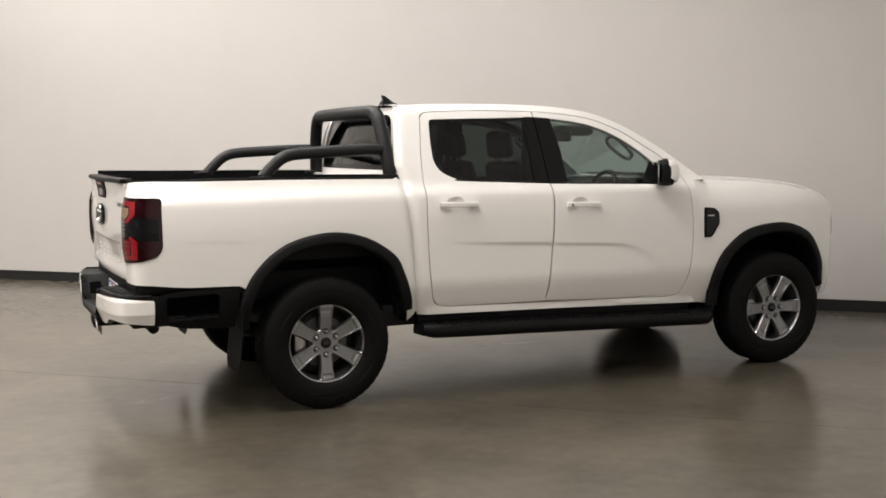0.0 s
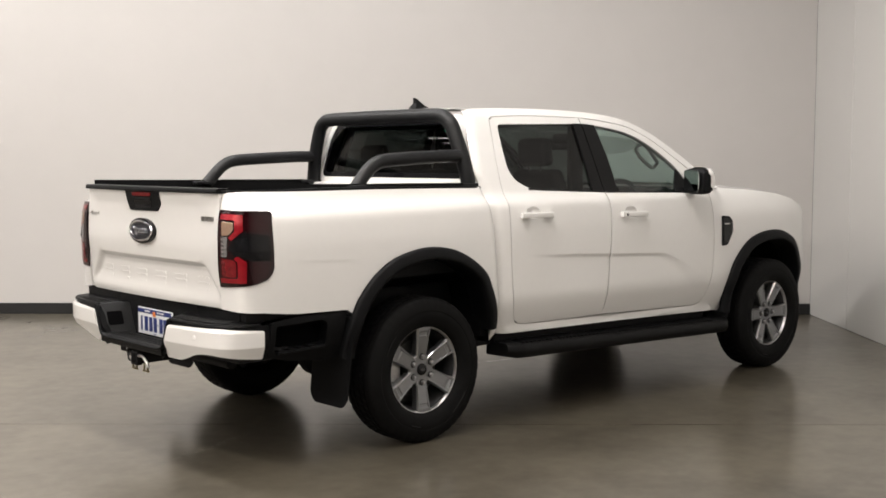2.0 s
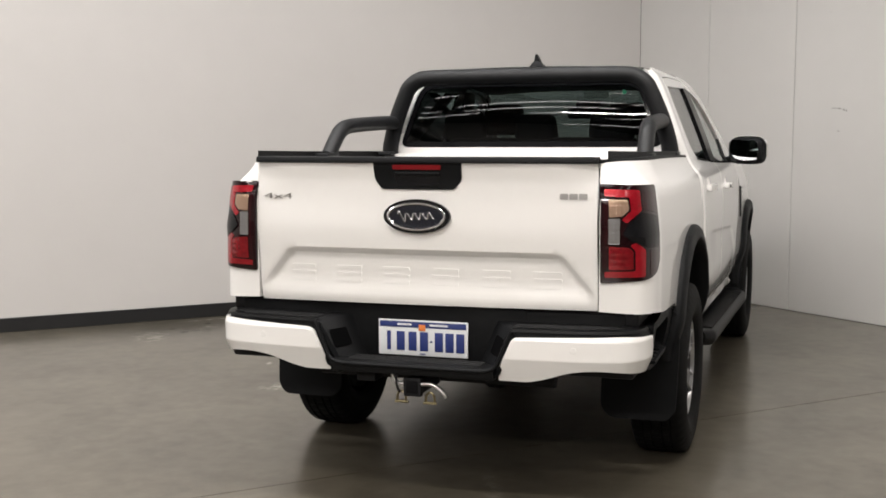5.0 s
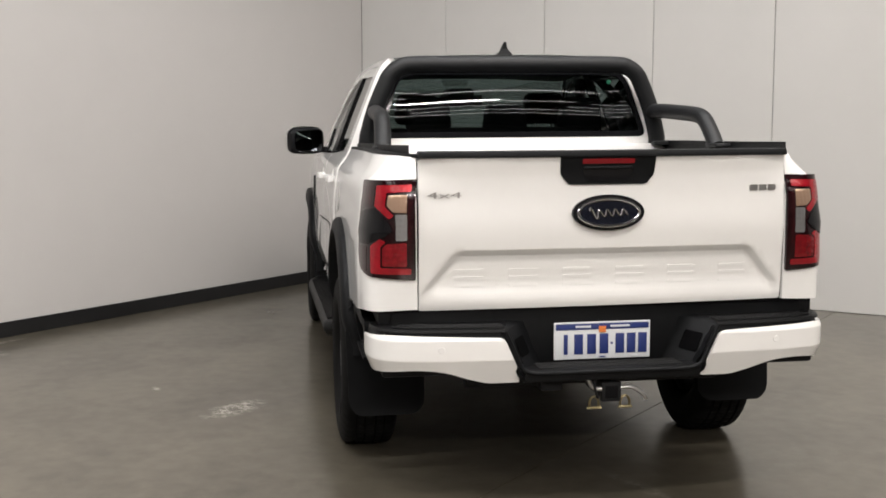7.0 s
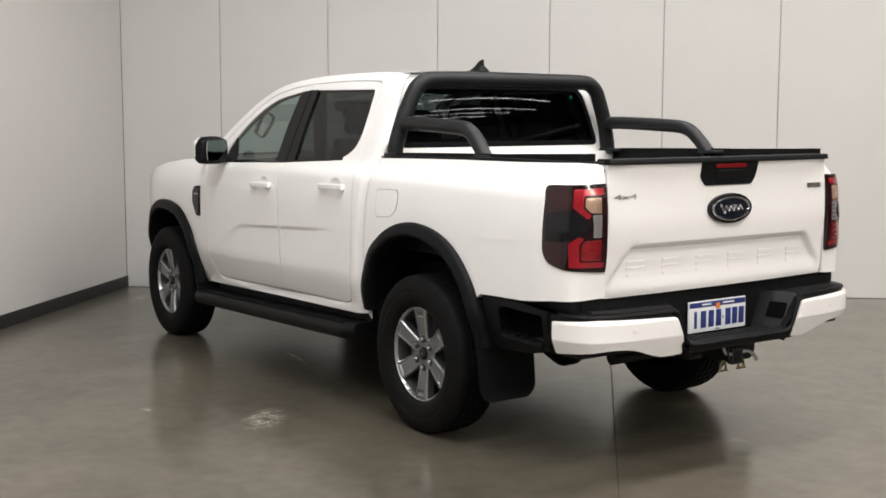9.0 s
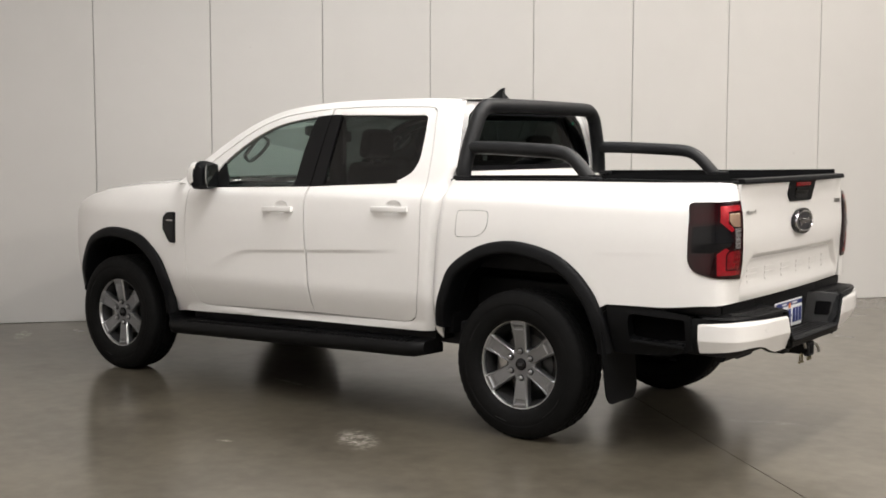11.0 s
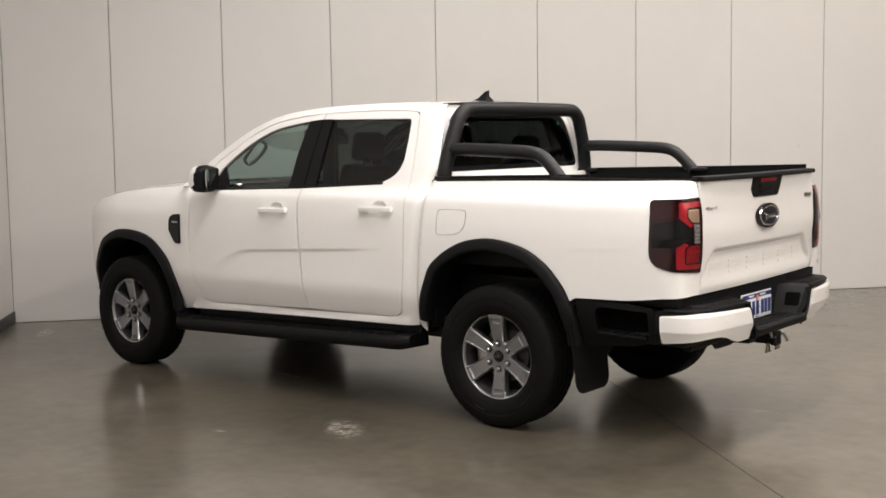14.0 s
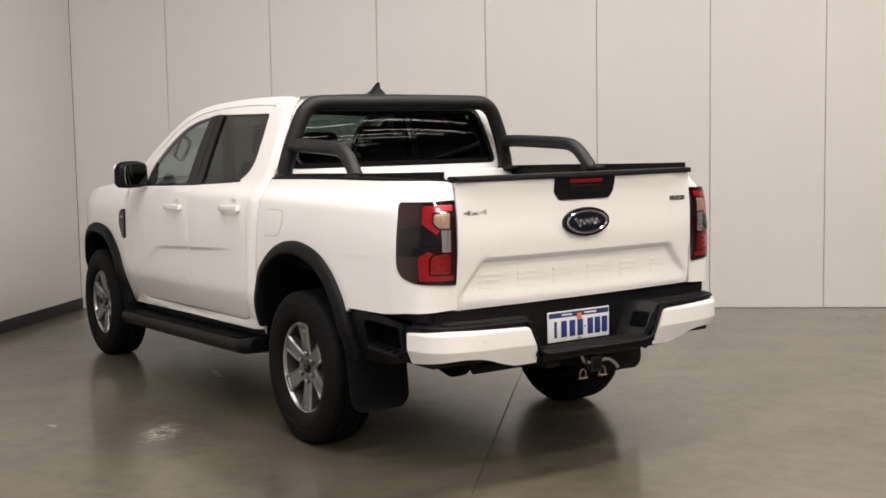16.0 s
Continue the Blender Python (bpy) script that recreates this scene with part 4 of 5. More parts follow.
gate_loop = rounded([(-GATE_W, 0.800), (GATE_W, 0.792), (GATE_W, 1.352), (-GATE_W, 1.352)], [0.008, 0.008, 0.02, 0.02])
gate_extra = [(y, z) for y in np.arange(-0.545, 0.55, 0.012) for z in (0.988, 0.996, 1.004, 1.012)]
gate_extra += [(s * (0.552 + 0.082 * (1.005 - z) / 0.10 + d), z) for s in (1, -1) for z in np.arange(0.86, 1.005, 0.008) for d in (-0.020, -0.008, 0.008, 0.020)]
scoop = rounded([(-0.180, 1.353), (-0.177, 1.282), (-0.146, 1.246), (0.146, 1.246), (0.177, 1.282), (0.180, 1.353)], [0, 0.012, 0.012, 0.012, 0.012, 0])
tailgate = part("tailgate", panel(gate_loop, gate, 0.020, depth=0.075, flip=True, extra=gate_extra), PAINT, truck, "white tailgate with a pressed recess")
both("gate_seal", box(-1.080, -1.03, 0.6972, 0.7010, 0.81, 1.33, 0.0), GLOSSBLACK, tailgate, "black seal beside the tailgate")
part("gate_inner", box(-1.02, -0.995, -0.68, 0.68, 0.83, 1.345, 0.01), FLARE, tailgate, "black inner face of the tailgate")
cap = [(y, 1.0, 1.0) for y in np.linspace(-GATE_W, GATE_W, 21)]
cap_path = [(-1.100 + 0.030 * (y / GATE_W) ** 2, y, 1.3605) for y in np.linspace(-GATE_W + 0.002, GATE_W - 0.002, 21)]
part("gate_cap", sweep(cap_path, [(a, b) for a, b in rounded([(-0.046, -0.014), (0.050, -0.014), (0.044, 0.010), (-0.040, 0.010)], 0.006, 2)]), FLARE, tailgate, "black cap along the tailgate's top")
gh = part("gate_handle", panel(scoop, lambda y, z: gate(y, z, 0.006), 0.025, depth=0.012, flip=True), FLARE, tailgate, "black tailgate handle housing")
part("brake_lamp", panel(rounded([(-0.098, 1.322), (0.098, 1.322), (0.098, 1.340), (-0.098, 1.340)], 0.005), lambda y, z: gate(y, z, 0.010), 0.02, depth=0.006, flip=True), LEDRED, gh, "dark red high brake lamp")
part("grip_recess", panel(rounded([(-0.085, 1.258), (0.085, 1.258), (0.096, 1.306), (-0.096, 1.306)], 0.012), lambda y, z: gate(y, z, 0.0085), 0.02, depth=0.004, flip=True), GLOSSBLACK, gh, "gloss black grip recess")
part("grip_bar", tube([(-1.128, y, 1.307) for y in (-0.09, -0.03, 0.03, 0.09)], 0.008, 8), FLARE, gh, "black grip bar")

# oval badge: dark rim, bright ring, blue field, a plain pale flourish
def oval(ry, rz, n=36):
    return [(ry * math.cos(2 * math.pi * k / n), 1.143 + rz * math.sin(2 * math.pi * k / n)) for k in range(n)]


badge = part("badge", panel(oval(0.136, 0.066), lambda y, z: gate(0.5 * y, 1.14 + 0.5 * (z - 1.14), 0.016) + Vector((0, 0.5 * y, 0.5 * (z - 1.14))), 0.02, depth=0.016, flip=True), GLOSSBLACK, tailgate, "black-rimmed oval badge")
flat_gate = lambda o: (lambda y, z: gate(0.5 * y, 1.14 + 0.5 * (z - 1.14), o) + Vector((0, 0.5 * y, 0.5 * (z - 1.14))))
part("badge_ring", tube([flat_gate(0.018)(y, z) for y, z in oval(0.115, 0.0505, 48) + oval(0.115, 0.0505, 48)[:1]], 0.0062, 10, up=(1, 0, 0)), CHROME, badge, "chrome ring")
part("badge_field", panel(oval(0.108, 0.045), flat_gate(0.0175), 0.02, depth=0.002, flip=True), BLUE, badge, "dark blue field")
wave = [(0.070 - 0.140 * q, 1.141 + (0.021 if q < 0.22 else 0.012) * math.sin(2 * math.pi * 4.6 * q + 0.5) + 0.004 * q) for q in np.linspace(0, 1, 61)]
wave = [Vector((gate(0, 1.143, 0.0205).x, y + 0.25 * (z - 1.141), z)) for y, z in wave]
part("badge_flourish", tube(wave, 0.0030, 6), CHROME, badge, "pale flourish")


def bars(name, spots, o, thick, mat, parent, label):
    """Plain raised bars on the tailgate: (y0, y1, z0, z1)."""
    bm = bmesh.new()
    for y0, y1, z0, z1 in spots:
        b = panel(rounded([(y0, z0), (y1, z0), (y1, z1), (y0, z1)], 0.004), lambda y, z: gate(y, z, o), 0.03, depth=thick, flip=True)
        bm = joined(bm, b)
    return part(name, bm, mat, parent, label)


# six pressed blocks in the recess, each of three low bars
for k in range(6):
    y = 0.565 - k * 0.203
    spots = [(y - 0.110, y, z, z + 0.012) for z in (0.872, 0.899, 0.926)]
    bars("pressed_mark", spots, 0.0024, 0.0025, PAINT, tailgate, "white pressed bars")
# small silver marks at both ends
def lettering(text, size, mat, parent, m, label, name="lettering"):
    cu = bpy.data.curves.new(name, "FONT")
    cu.body, cu.size, cu.extrude, cu.align_x, cu.align_y, cu.offset = text, size, 0.0012, "CENTER", "CENTER", 0.0
    ob = new(name, cu)
    dg = bpy.context.evaluated_depsgraph_get()
    me = bpy.data.meshes.new_from_object(ob.evaluated_get(dg))
    bpy.data.objects.remove(ob)
    me.materials.clear()
    me.materials.append(mat)
    out = new(name, me)
    out.parent = parent
    out.matrix_basis = m
    return tagged(out, label)


lettering("4x4", 0.052, STEEL, tailgate, Matrix.Translation(gate(0.603, 1.212, 0.002)) @ pose(0, 0, 0, 90, 0, -90) @ Matrix.Diagonal((1.65, 0.62, 1, 1)), "small silver 4x4 lettering")
bars("trim_mark", [(-0.556 - k * 0.036 - 0.031, -0.556 - k * 0.036, 1.214, 1.236) for k in range(3)], 0.004, 0.004, STEEL, tailgate, "three small silver bars")

# ---- tail lamps ----
UO, UI, UC = u_at_x(-0.922), u_at_loss(0.180), u_at_loss(0.055)


def lamp_skin(u, z, out=0.0):
    """The lamp stands upright where the body's shoulder rolls in."""
    swell = 0.016 * step_up(UC - 0.01, UC + 0.09, u) * max(0.0, 1 - abs((z - 1.085) / 0.19) ** 3)
    p = bed(u, min(z, 1.205), out - 0.005 + swell)
    top = max(0.0, z - 1.205)
    return Vector((p.x + 0.10 * top, p.y - 0.12 * top, z))


def upright(u, z):
    """Keeps the lamp's inner edge upright beside the tailgate."""
    return u + (side_y(-1.09, min(z, 1.205)) - 0.708 - 0.180) * step_up(UC, UI, u)


lamp_loop = rounded([(UO, 1.266), (UO, 0.985), (u_at_x(-0.955), 0.942), (u_at_loss(0.030), 0.918), *[(upright(UI, z), z) for z in (0.905, 0.98, 1.06, 1.13, 1.20, 1.272)]], [0.03, 0.03, 0.03, 0.03, 0.008, 0, 0, 0, 0, 0.008])
lamps = both("tail_lamp", panel(lamp_loop, lambda u, z: lamp_skin(u, z, 0.010), 0.012, depth=0.030), LAMPBODY, truck, "dark smoked tail lamp")


def ua(a):
    """A place on the lamp by its distance from the lamp's inner edge."""
    return u_at_loss(0.180 - a)


lens = [
    ("smoked_lens", [(UO + 0.012, 1.245), (ua(0.141), 1.247), (ua(0.141), 1.178), (UO + 0.012, 1.158)], DARKRED, "smoked red lens", 0.0115),
    ("smoked_lens", [(UO + 0.012, 1.022), (ua(0.154), 1.026), (ua(0.154), 0.932), (UO + 0.040, 0.958)], DARKRED, "smoked red lens", 0.0115),
    ("red_lens", [(ua(0.016), 1.254), (ua(0.137), 1.250), (ua(0.137), 1.176), (ua(0.086), 1.128), (ua(0.072), 1.142), (ua(0.104), 1.174), (ua(0.104), 1.224), (ua(0.016), 1.228)], REDLENS, "bright red lens", 0.0125),
    ("red_lens", [(ua(0.016), 0.928), (ua(0.140), 0.930), (ua(0.142), 1.030), (ua(0.112), 1.058), (ua(0.094), 1.046), (ua(0.110), 1.028), (ua(0.110), 0.952), (ua(0.016), 0.950)], REDLENS, "bright red lens", 0.0125),
    ("reflector", [(ua(0.030), 1.044), (ua(0.090), 1.040), (ua(0.104), 1.026), (ua(0.104), 0.958), (ua(0.030), 0.956)], REFLECTOR, "deep red reflector", 0.0115),
    ("inner_lens", [(ua(0.012), 0.955), (ua(0.026), 0.955), (ua(0.026), 1.222), (ua(0.012), 1.222)], DARKRED, "smoked red lens", 0.0112),
    ("indicator", [(ua(0.030), 1.217), (ua(0.098), 1.215), (ua(0.098), 1.178), (ua(0.076), 1.154), (ua(0.030), 1.151)], AMBER, "pale indicator lens", 0.0115),
    ("reversing_lamp", [(ua(0.028), 1.147), (ua(0.068), 1.147), (ua(0.064), 1.100), (ua(0.064), 1.052), (ua(0.028), 1.052)], CLEARLENS, "clear reversing lamp", 0.0115),
    ("blade", [(UO + 0.02, 1.150), (ua(0.137), 1.168), (ua(0.090), 1.122), (ua(0.074), 1.090), (ua(0.098), 1.064), (ua(0.150), 1.036), (UO + 0.02, 1.032)], GLOSSBLACK, "gloss black blade", 0.0112),
]
relief = {"reversing_lamp": lambda u, z: 0.0024 * abs(math.sin(math.pi * z / 0.020)) * abs(math.sin(math.pi * u / 0.016)), "indicator": lambda u, z: 0.0024 * abs(math.sin(math.pi * z / 0.016)) * abs(math.sin(math.pi * u / 0.018)),
          "reflector": lambda u, z: 0.0016 * abs(math.sin(math.pi * z / 0.024)), "blade": lambda u, z: 0.005 * max(0.0, 1 - abs(z - 1.082) / 0.06)}
for k, sgn in ((0, 1), (1, -1)):
    for nm, loop, mt, lb, o in lens:
        wave_of = relief.get(nm, lambda u, z: 0.0)
        bm = panel(rounded([(upright(u, z), z) for u, z in loop], 0.006), lambda u, z, o=o: lamp_skin(u, z, o + wave_of(u, z)), 0.006 if nm in relief else 0.012, depth=0.004, flip=False)
        bm.transform(Matrix.Diagonal((1, sgn, 1, 1)))
        if sgn < 0:
            bmesh.ops.reverse_faces(bm, faces=bm.faces)
        part(nm, bm, mt, lamps[k], lb)

# ---- rear bumper ----
bump_plan = spline([(-0.84, 0.875), (-0.975, 0.876), (-1.085, 0.856), (-1.150, 0.802), (-1.187, 0.68), (-1.205, 0.50), (-1.214, 0.34), (-1.215, 0.0)], 6)
bump_len = [0.0]
for p, q in zip(bump_plan, bump_plan[1:]):
    bump_len.append(bump_len[-1] + (q - p).length)


def bump(u, z, out=0.0):
    u = max(0.0, min(u, bump_len[-1] - 1e-6))
    i = max(k for k in range(len(bump_len) - 1) if bump_len[k] <= u)
    t = (u - bump_len[i]) / (bump_len[i + 1] - bump_len[i])
    p, d = bump_plan[i].lerp(bump_plan[i + 1], t), (bump_plan[i + 1] - bump_plan[i]).normalized()
    n = Vector((d.y, -d.x))
    lean = -0.42 * max(0.0, 0.634 - z) - 0.35 * max(0.0, z - 0.706)
    return Vector((p[0] + n[0] * (out + lean), p[1] + n[1] * (out + lean), z))


def bump_u(y):
    for i in range(len(bump_plan) - 1):
        if bump_plan[i][1] >= y > bump_plan[i + 1][1]:
            return bump_len[i] + (bump_plan[i][1] - y) / (bump_plan[i][1] - bump_plan[i + 1][1]) * (bump_len[i + 1] - bump_len[i])
    return bump_len[-1]


def bump_ux(x):
    k = min(range(16), key=lambda i: abs(bump_plan[i][0] - x))
    return bump_len[k]


rear_bumper = part("rear_bumper", box(-1.06, -0.98, -0.80, 0.80, 0.56, 0.79, 0.015), FLARE, truck, "black rear bumper with white corner caps")
cap_loop = rounded([(bump_ux(-0.975), 0.572), (bump_ux(-0.975), 0.712), (bump_u(0.80), 0.728), (bump_u(0.405), 0.716), (bump_u(0.350), 0.590), (bump_u(0.345), 0.545),
                    (bump_u(0.46), 0.543), (bump_u(0.53), 0.560), (bump_u(0.62), 0.592), (bump_u(0.72), 0.600)], [0.012, 0.012, 0.02, 0.02, 0.02, 0.006, 0.02, 0.05, 0.06, 0.05])
ucut = [(u, z) for u in np.arange(bump_ux(-0.96), bump_u(0.36), 0.008) for z in (0.629, 0.634, 0.639, 0.701, 0.706, 0.711)]
both("corner_cap", panel(cap_loop, lambda u, z: bump(u, z, 0.012), 0.025, depth=0.03, extra=ucut), PAINT, rear_bumper, "white bumper corner cap")
for y in (0.60, -0.60):
    q = bump(bump_u(0.63), 0.675, 0.0125)
    part("parking_sensor", moved(lathe([(0.0, 0.0012), (0.011, 0.0012), (0.0125, 0.0)], 16), Matrix.Translation((q.x, q.y if y > 0 else -q.y, q.z)) @ pose(0, 0, 0, 0, 0, 78 if y > 0 else 102)), PAINT, rear_bumper, "white round parking sensor")
# black body of the bumper: side pieces, lower lip, step pads and the stepped centre
side_loop = rounded([(bump_ux(-0.93), 0.575), (bump_ux(-0.93), 0.735), (bump_u(0.70), 0.738), (bump_u(0.385), 0.735), (bump_u(0.335), 0.62), (bump_u(0.30), 0.535), (bump_u(0.46), 0.537), (bump_u(0.53), 0.553), (bump_u(0.62), 0.585), (bump_u(0.72), 0.592)], [0.01, 0.02, 0.01, 0.01, 0.01, 0.01, 0.02, 0.05, 0.06, 0.05])
both("bumper_shell", panel(side_loop, lambda u, z: bump(u, z, -0.004), 0.02, depth=0.03), FLARE, rear_bumper, "black bumper shell")
pad_outer = [bump(u, 0.725, 0.006) for u in np.linspace(bump_ux(-1.0), bump_u(0.40), 22)]
pad_rows = [[Vector((p.x, p.y, 0.735)) for p in pad_outer], [Vector((p.x + 0.004, p.y - 0.004, 0.745)) for p in pad_outer], [Vector((max(p.x + 0.115, -1.07), min(p.y - 0.03, 0.80), 0.752)) for p in pad_outer]]
pad = grid(pad_rows)
bmesh.ops.recalc_face_normals(pad, faces=pad.faces)
both("step_pad", pad, STEP, rear_bumper, "black ribbed step pad")
for k in range(5):
    line = [Vector((p.x + 0.020 + 0.016 * k, p.y - (0.012 + 0.012 * k) * step_up(0.6, 0.85, p.y), 0.7505)) for p in pad_outer[6:]]
    both("rib", tube(line, 0.0028, 6), STEP, rear_bumper)
# centre: upper bar behind the plate, slanted cheeks, lower step
part("plate_panel", box(-1.062, -1.035, -0.42, 0.42, 0.555, 0.792, 0.006), FLARE, rear_bumper, "black panel behind the plate")
part("centre_step", sweep([(-1.135, y, 0.568) for y in np.linspace(-0.33, 0.33, 9)], [(a, b) for a, b in rounded([(-0.085, -0.022), (0.075, -0.022), (0.085, 0.008), (0.060, 0.022), (-0.085, 0.026)], 0.012, 2)]), STEP, rear_bumper, "black lower step of the bumper")
for k in range(4):
    part("rib", tube([(-1.115 - 0.024 * k, y, 0.594) for y in (-0.27, 0.0, 0.27)], 0.004, 6), STEP, rear_bumper)
cheek = bmesh.new()
pts = [(-1.058, 0.300, 0.748), (-1.058, 0.235, 0.585), (-1.205, 0.300, 0.540), (-1.212, 0.345, 0.575), (-1.218, 0.405, 0.735), (-1.205, 0.402, 0.746), (-1.06, 0.39, 0.752)]
vs = [cheek.verts.new(p) for p in pts]
for a, b, c, d in ((0, 1, 3, 4), (1, 2, 3, 3), (0, 4, 5, 6)):
    cheek.faces.new([vs[i] for i in ((a, b, c, d) if c != d else (a, b, c))])
bmesh.ops.recalc_face_normals(cheek, faces=cheek.faces)
bmesh.ops.solidify(cheek, geom=cheek.faces[:], thickness=0.012)
both("bumper_cheek", cheek, FLARE, rear_bumper, "black slanted bumper cheek", 1.3)
rim_path = [(-1.214, 0.402, 0.738), (-1.214, 0.375, 0.680), (-1.216, 0.345, 0.610), (-1.218, 0.315, 0.586), (-1.220, 0.26, 0.580), (-1.220, 0.12, 0.580)]
rim_path = rim_path + [(x, -y, z) for x, y, z in rim_path[::-1]]
part("tray_rim", tube(spline(rim_path, 6), 0.009, 8, up=(1, 0, 0)), FLARE, rear_bumper, "black raised rim of the step tray", 1.2)
pa, pb, pc, pd = (Vector(pts[q]) for q in (0, 1, 3, 4))
pn = (pb - pa).cross(pd - pa).normalized()
pn = -pn if pn.y > 0 else pn


def on_cheek(s, t, w):
    return (pa.lerp(pd, s)).lerp(pb.lerp(pc, s), t) + pn * (0.0015 + w)


# flat dark patch on the cheek, painted as a pocket's shade
both("step_pocket", prism(rounded([(0.30, 0.25), (0.30, 0.68), (0.72, 0.68), (0.72, 0.25)], 0.05), on_cheek, 0.0012), RECESS_SHADE, rear_bumper, "dark patch for the shade of the cheek's pocket")
part("gap_filler", box(-1.05, -0.55, -0.845, 0.845, 0.745, 0.80, 0.012), CHASSIS, rear_bumper, "black filler under the tailgate")
# black side skirt between the wheel arch and the bumper
skirt_at = lambda u, z: bed(u, z, -0.012 - 0.5 * max(0.0, z - 0.745))
opening = rounded([(X0 + 0.612, 0.592), (X0 + 0.910, 0.592), (X0 + 0.910, 0.724), (X0 + 0.612, 0.724)], [0.022, 0.018, 0.018, 0.035])
skirt = panel(rounded([(X0 + 0.495, 0.757), (X0 + 0.520, 0.520), (X0 + 0.60, 0.516), (X0 + 0.80, 0.538), (X0 + 0.940, 0.572), (X0 + 0.940, 0.745), (X0 + 0.80, 0.757)], [0.01, 0.01, 0.03, 0.03, 0.01, 0.02, 0.02]), skirt_at, 0.025, holes=[opening], depth=0.06)
both("side_skirt", skirt, FLARE, rear_bumper, "black side skirt behind the rear wheel")
# pocket's back is coloured blacker for the shade in it
both("skirt_recess", box(-0.94, -0.58, 0.806, 0.820, 0.565, 0.748, 0.004), RECESS_SHADE, rear_bumper, "back of the skirt's pocket, shade put into its colour")
both("skirt_ledge", sweep([(x, 0.852, 0.590) for x in np.linspace(-0.90, -0.622, 5)], [(a, b) for a, b in rounded([(-0.034, -0.006), (0.026, -0.006), (0.026, 0.004), (-0.034, 0.008)], 0.003, 2)]), FLARE, rear_bumper, "black foothold ledge")
for x in (-0.69, -0.75, -0.81, -0.87):
    both("rib", box(x - 0.018, x + 0.018, 0.835, 0.872, 0.594, 0.6025, 0.003), STEP, rear_bumper)

# plate with plain bars
plate = part("number_plate", box(-1.076, -1.068, -0.187, 0.187, 0.596, 0.738, 0.004), PLATE, truck, "white number plate with a blue band")
part("band", box(-1.0785, -1.0755, -0.180, 0.180, 0.709, 0.732, 0.0008), PLATEBLUE, plate, "blue band")
for y0, y1 in ((0.045, 0.105), (-0.105, -0.03)):
    part("bar", box(-1.0795, -1.0775, y0, y1, 0.7165, 0.7245, 0.0005), PLATE, plate, "pale bar")
part("crest", box(-1.080, -1.0775, -0.013, 0.015, 0.697, 0.722, 0.002), ORANGE, plate, "small orange crest")
for y in (0.142, 0.092, 0.042, -0.006, -0.068, -0.112, -0.156):
    part("bar", box(-1.0785, -1.0755, y - (0.008 if y == 0.142 else 0.017), y + (0.008 if y == 0.142 else 0.017), 0.616, 0.692, 0.001), PLATEBLUE, plate, "blue bar")
part("bar", box(-1.0785, -1.0755, -0.040, -0.032, 0.651, 0.659, 0.001), PLATEBLUE, plate, "blue dot")
part("bar", box(-1.0785, -1.0755, -0.012, 0.012, 0.602, 0.607, 0.0005), PLATEBLUE, plate, "small dark bar")

# ---- tow hitch ----
hitch = part("tow_hitch", joined(box(-1.19, -0.95, -0.031, 0.031, 0.466, 0.528, 0.006), box(-1.20, -1.17, -0.037, 0.037, 0.460, 0.534, 0.006), tube([(-0.92, y, 0.50) for y in (-0.50, 0.0, 0.50)], 0.032, 12)), CHASSIS, truck, "black tow hitch receiver with shackles")
# receiver is solid: a dark patch gives the shade of its opening
part("receiver_hole", box(-1.2025, -1.198, -0.024, 0.024, 0.473, 0.521, 0.002), LINER, hitch, "dark patch for the shade in the receiver's opening")
part("hitch_pin", tube(spline([(-1.19, 0.085, 0.545), (-1.19, 0.06, 0.51), (-1.19, -0.03, 0.51), (-1.19, -0.08, 0.51), (-1.19, -0.125, 0.480), (-1.19, -0.135, 0.462)], 4), 0.008, 10), STEEL, hitch, "grey steel hitch pin")
part("clip", tube(spline([(-1.19, 0.055, 0.548), (-1.20, 0.065, 0.530), (-1.20, 0.058, 0.490), (-1.195, 0.05, 0.475)], 4), 0.005, 8), CHASSIS, hitch, "dark spring clip")
for y in (0.056, -0.062):
    bow = [(-1.165, y + 0.018 * math.cos(a), 0.448 + 0.026 * math.sin(a)) for a in np.linspace(-0.5, math.pi + 0.5, 13)]
    part("shackle", joined(tube(bow, 0.005, 8, up=(1, 0, 0)), tube([(-1.165, y - 0.027, 0.432), (-1.165, y + 0.027, 0.432)], 0.006, 8)), BRASS, hitch, "zinc-yellow shackle")
part("trailer_socket", box(-1.15, -1.06, 0.172, 0.254, 0.498, 0.540, 0.008), CHASSIS, hitch, "black trailer socket")
part("socket_lid", box(-1.160, -1.085, 0.176, 0.250, 0.538, 0.551, 0.005), STEEL, hitch, "grey metal socket lid")

# ---- sports bar ----
hoop = [(0.474, 0.740, 1.345), (0.472, 0.733, 1.40), (0.462, 0.698, 1.52), (0.454, 0.648, 1.640), (0.451, 0.620, 1.690), (0.449, 0.570, 1.726), (0.448, 0.500, 1.737)]
hoop = hoop + [(0.447, 0.25, 1.739), (0.447, 0.0, 1.740), (0.447, -0.25, 1.739)] + [(x, -y, z) for x, y, z in hoop[::-1]]
sports = part("sports_bar", tube([p for p in spline(hoop, 6)], 0.042, 18, up=(1, 0, 0)), POWDER, truck, "black tubular sports bar over the bed")
stay = spline([(0.455, 0.702, 1.506), (0.30, 0.712, 1.506), (0.0, 0.726, 1.496), (-0.125, 0.730, 1.488), (-0.188, 0.733, 1.470), (-0.243, 0.736, 1.430), (-0.318, 0.742, 1.352)], 6)
both("stay", tube(stay, 0.036, 16), POWDER, sports, "black side tube of the bar")
both("foot", box(0.40, 0.515, 0.705, 0.785, 1.335, 1.357, 0.006), POWDER, sports, "black foot plate")
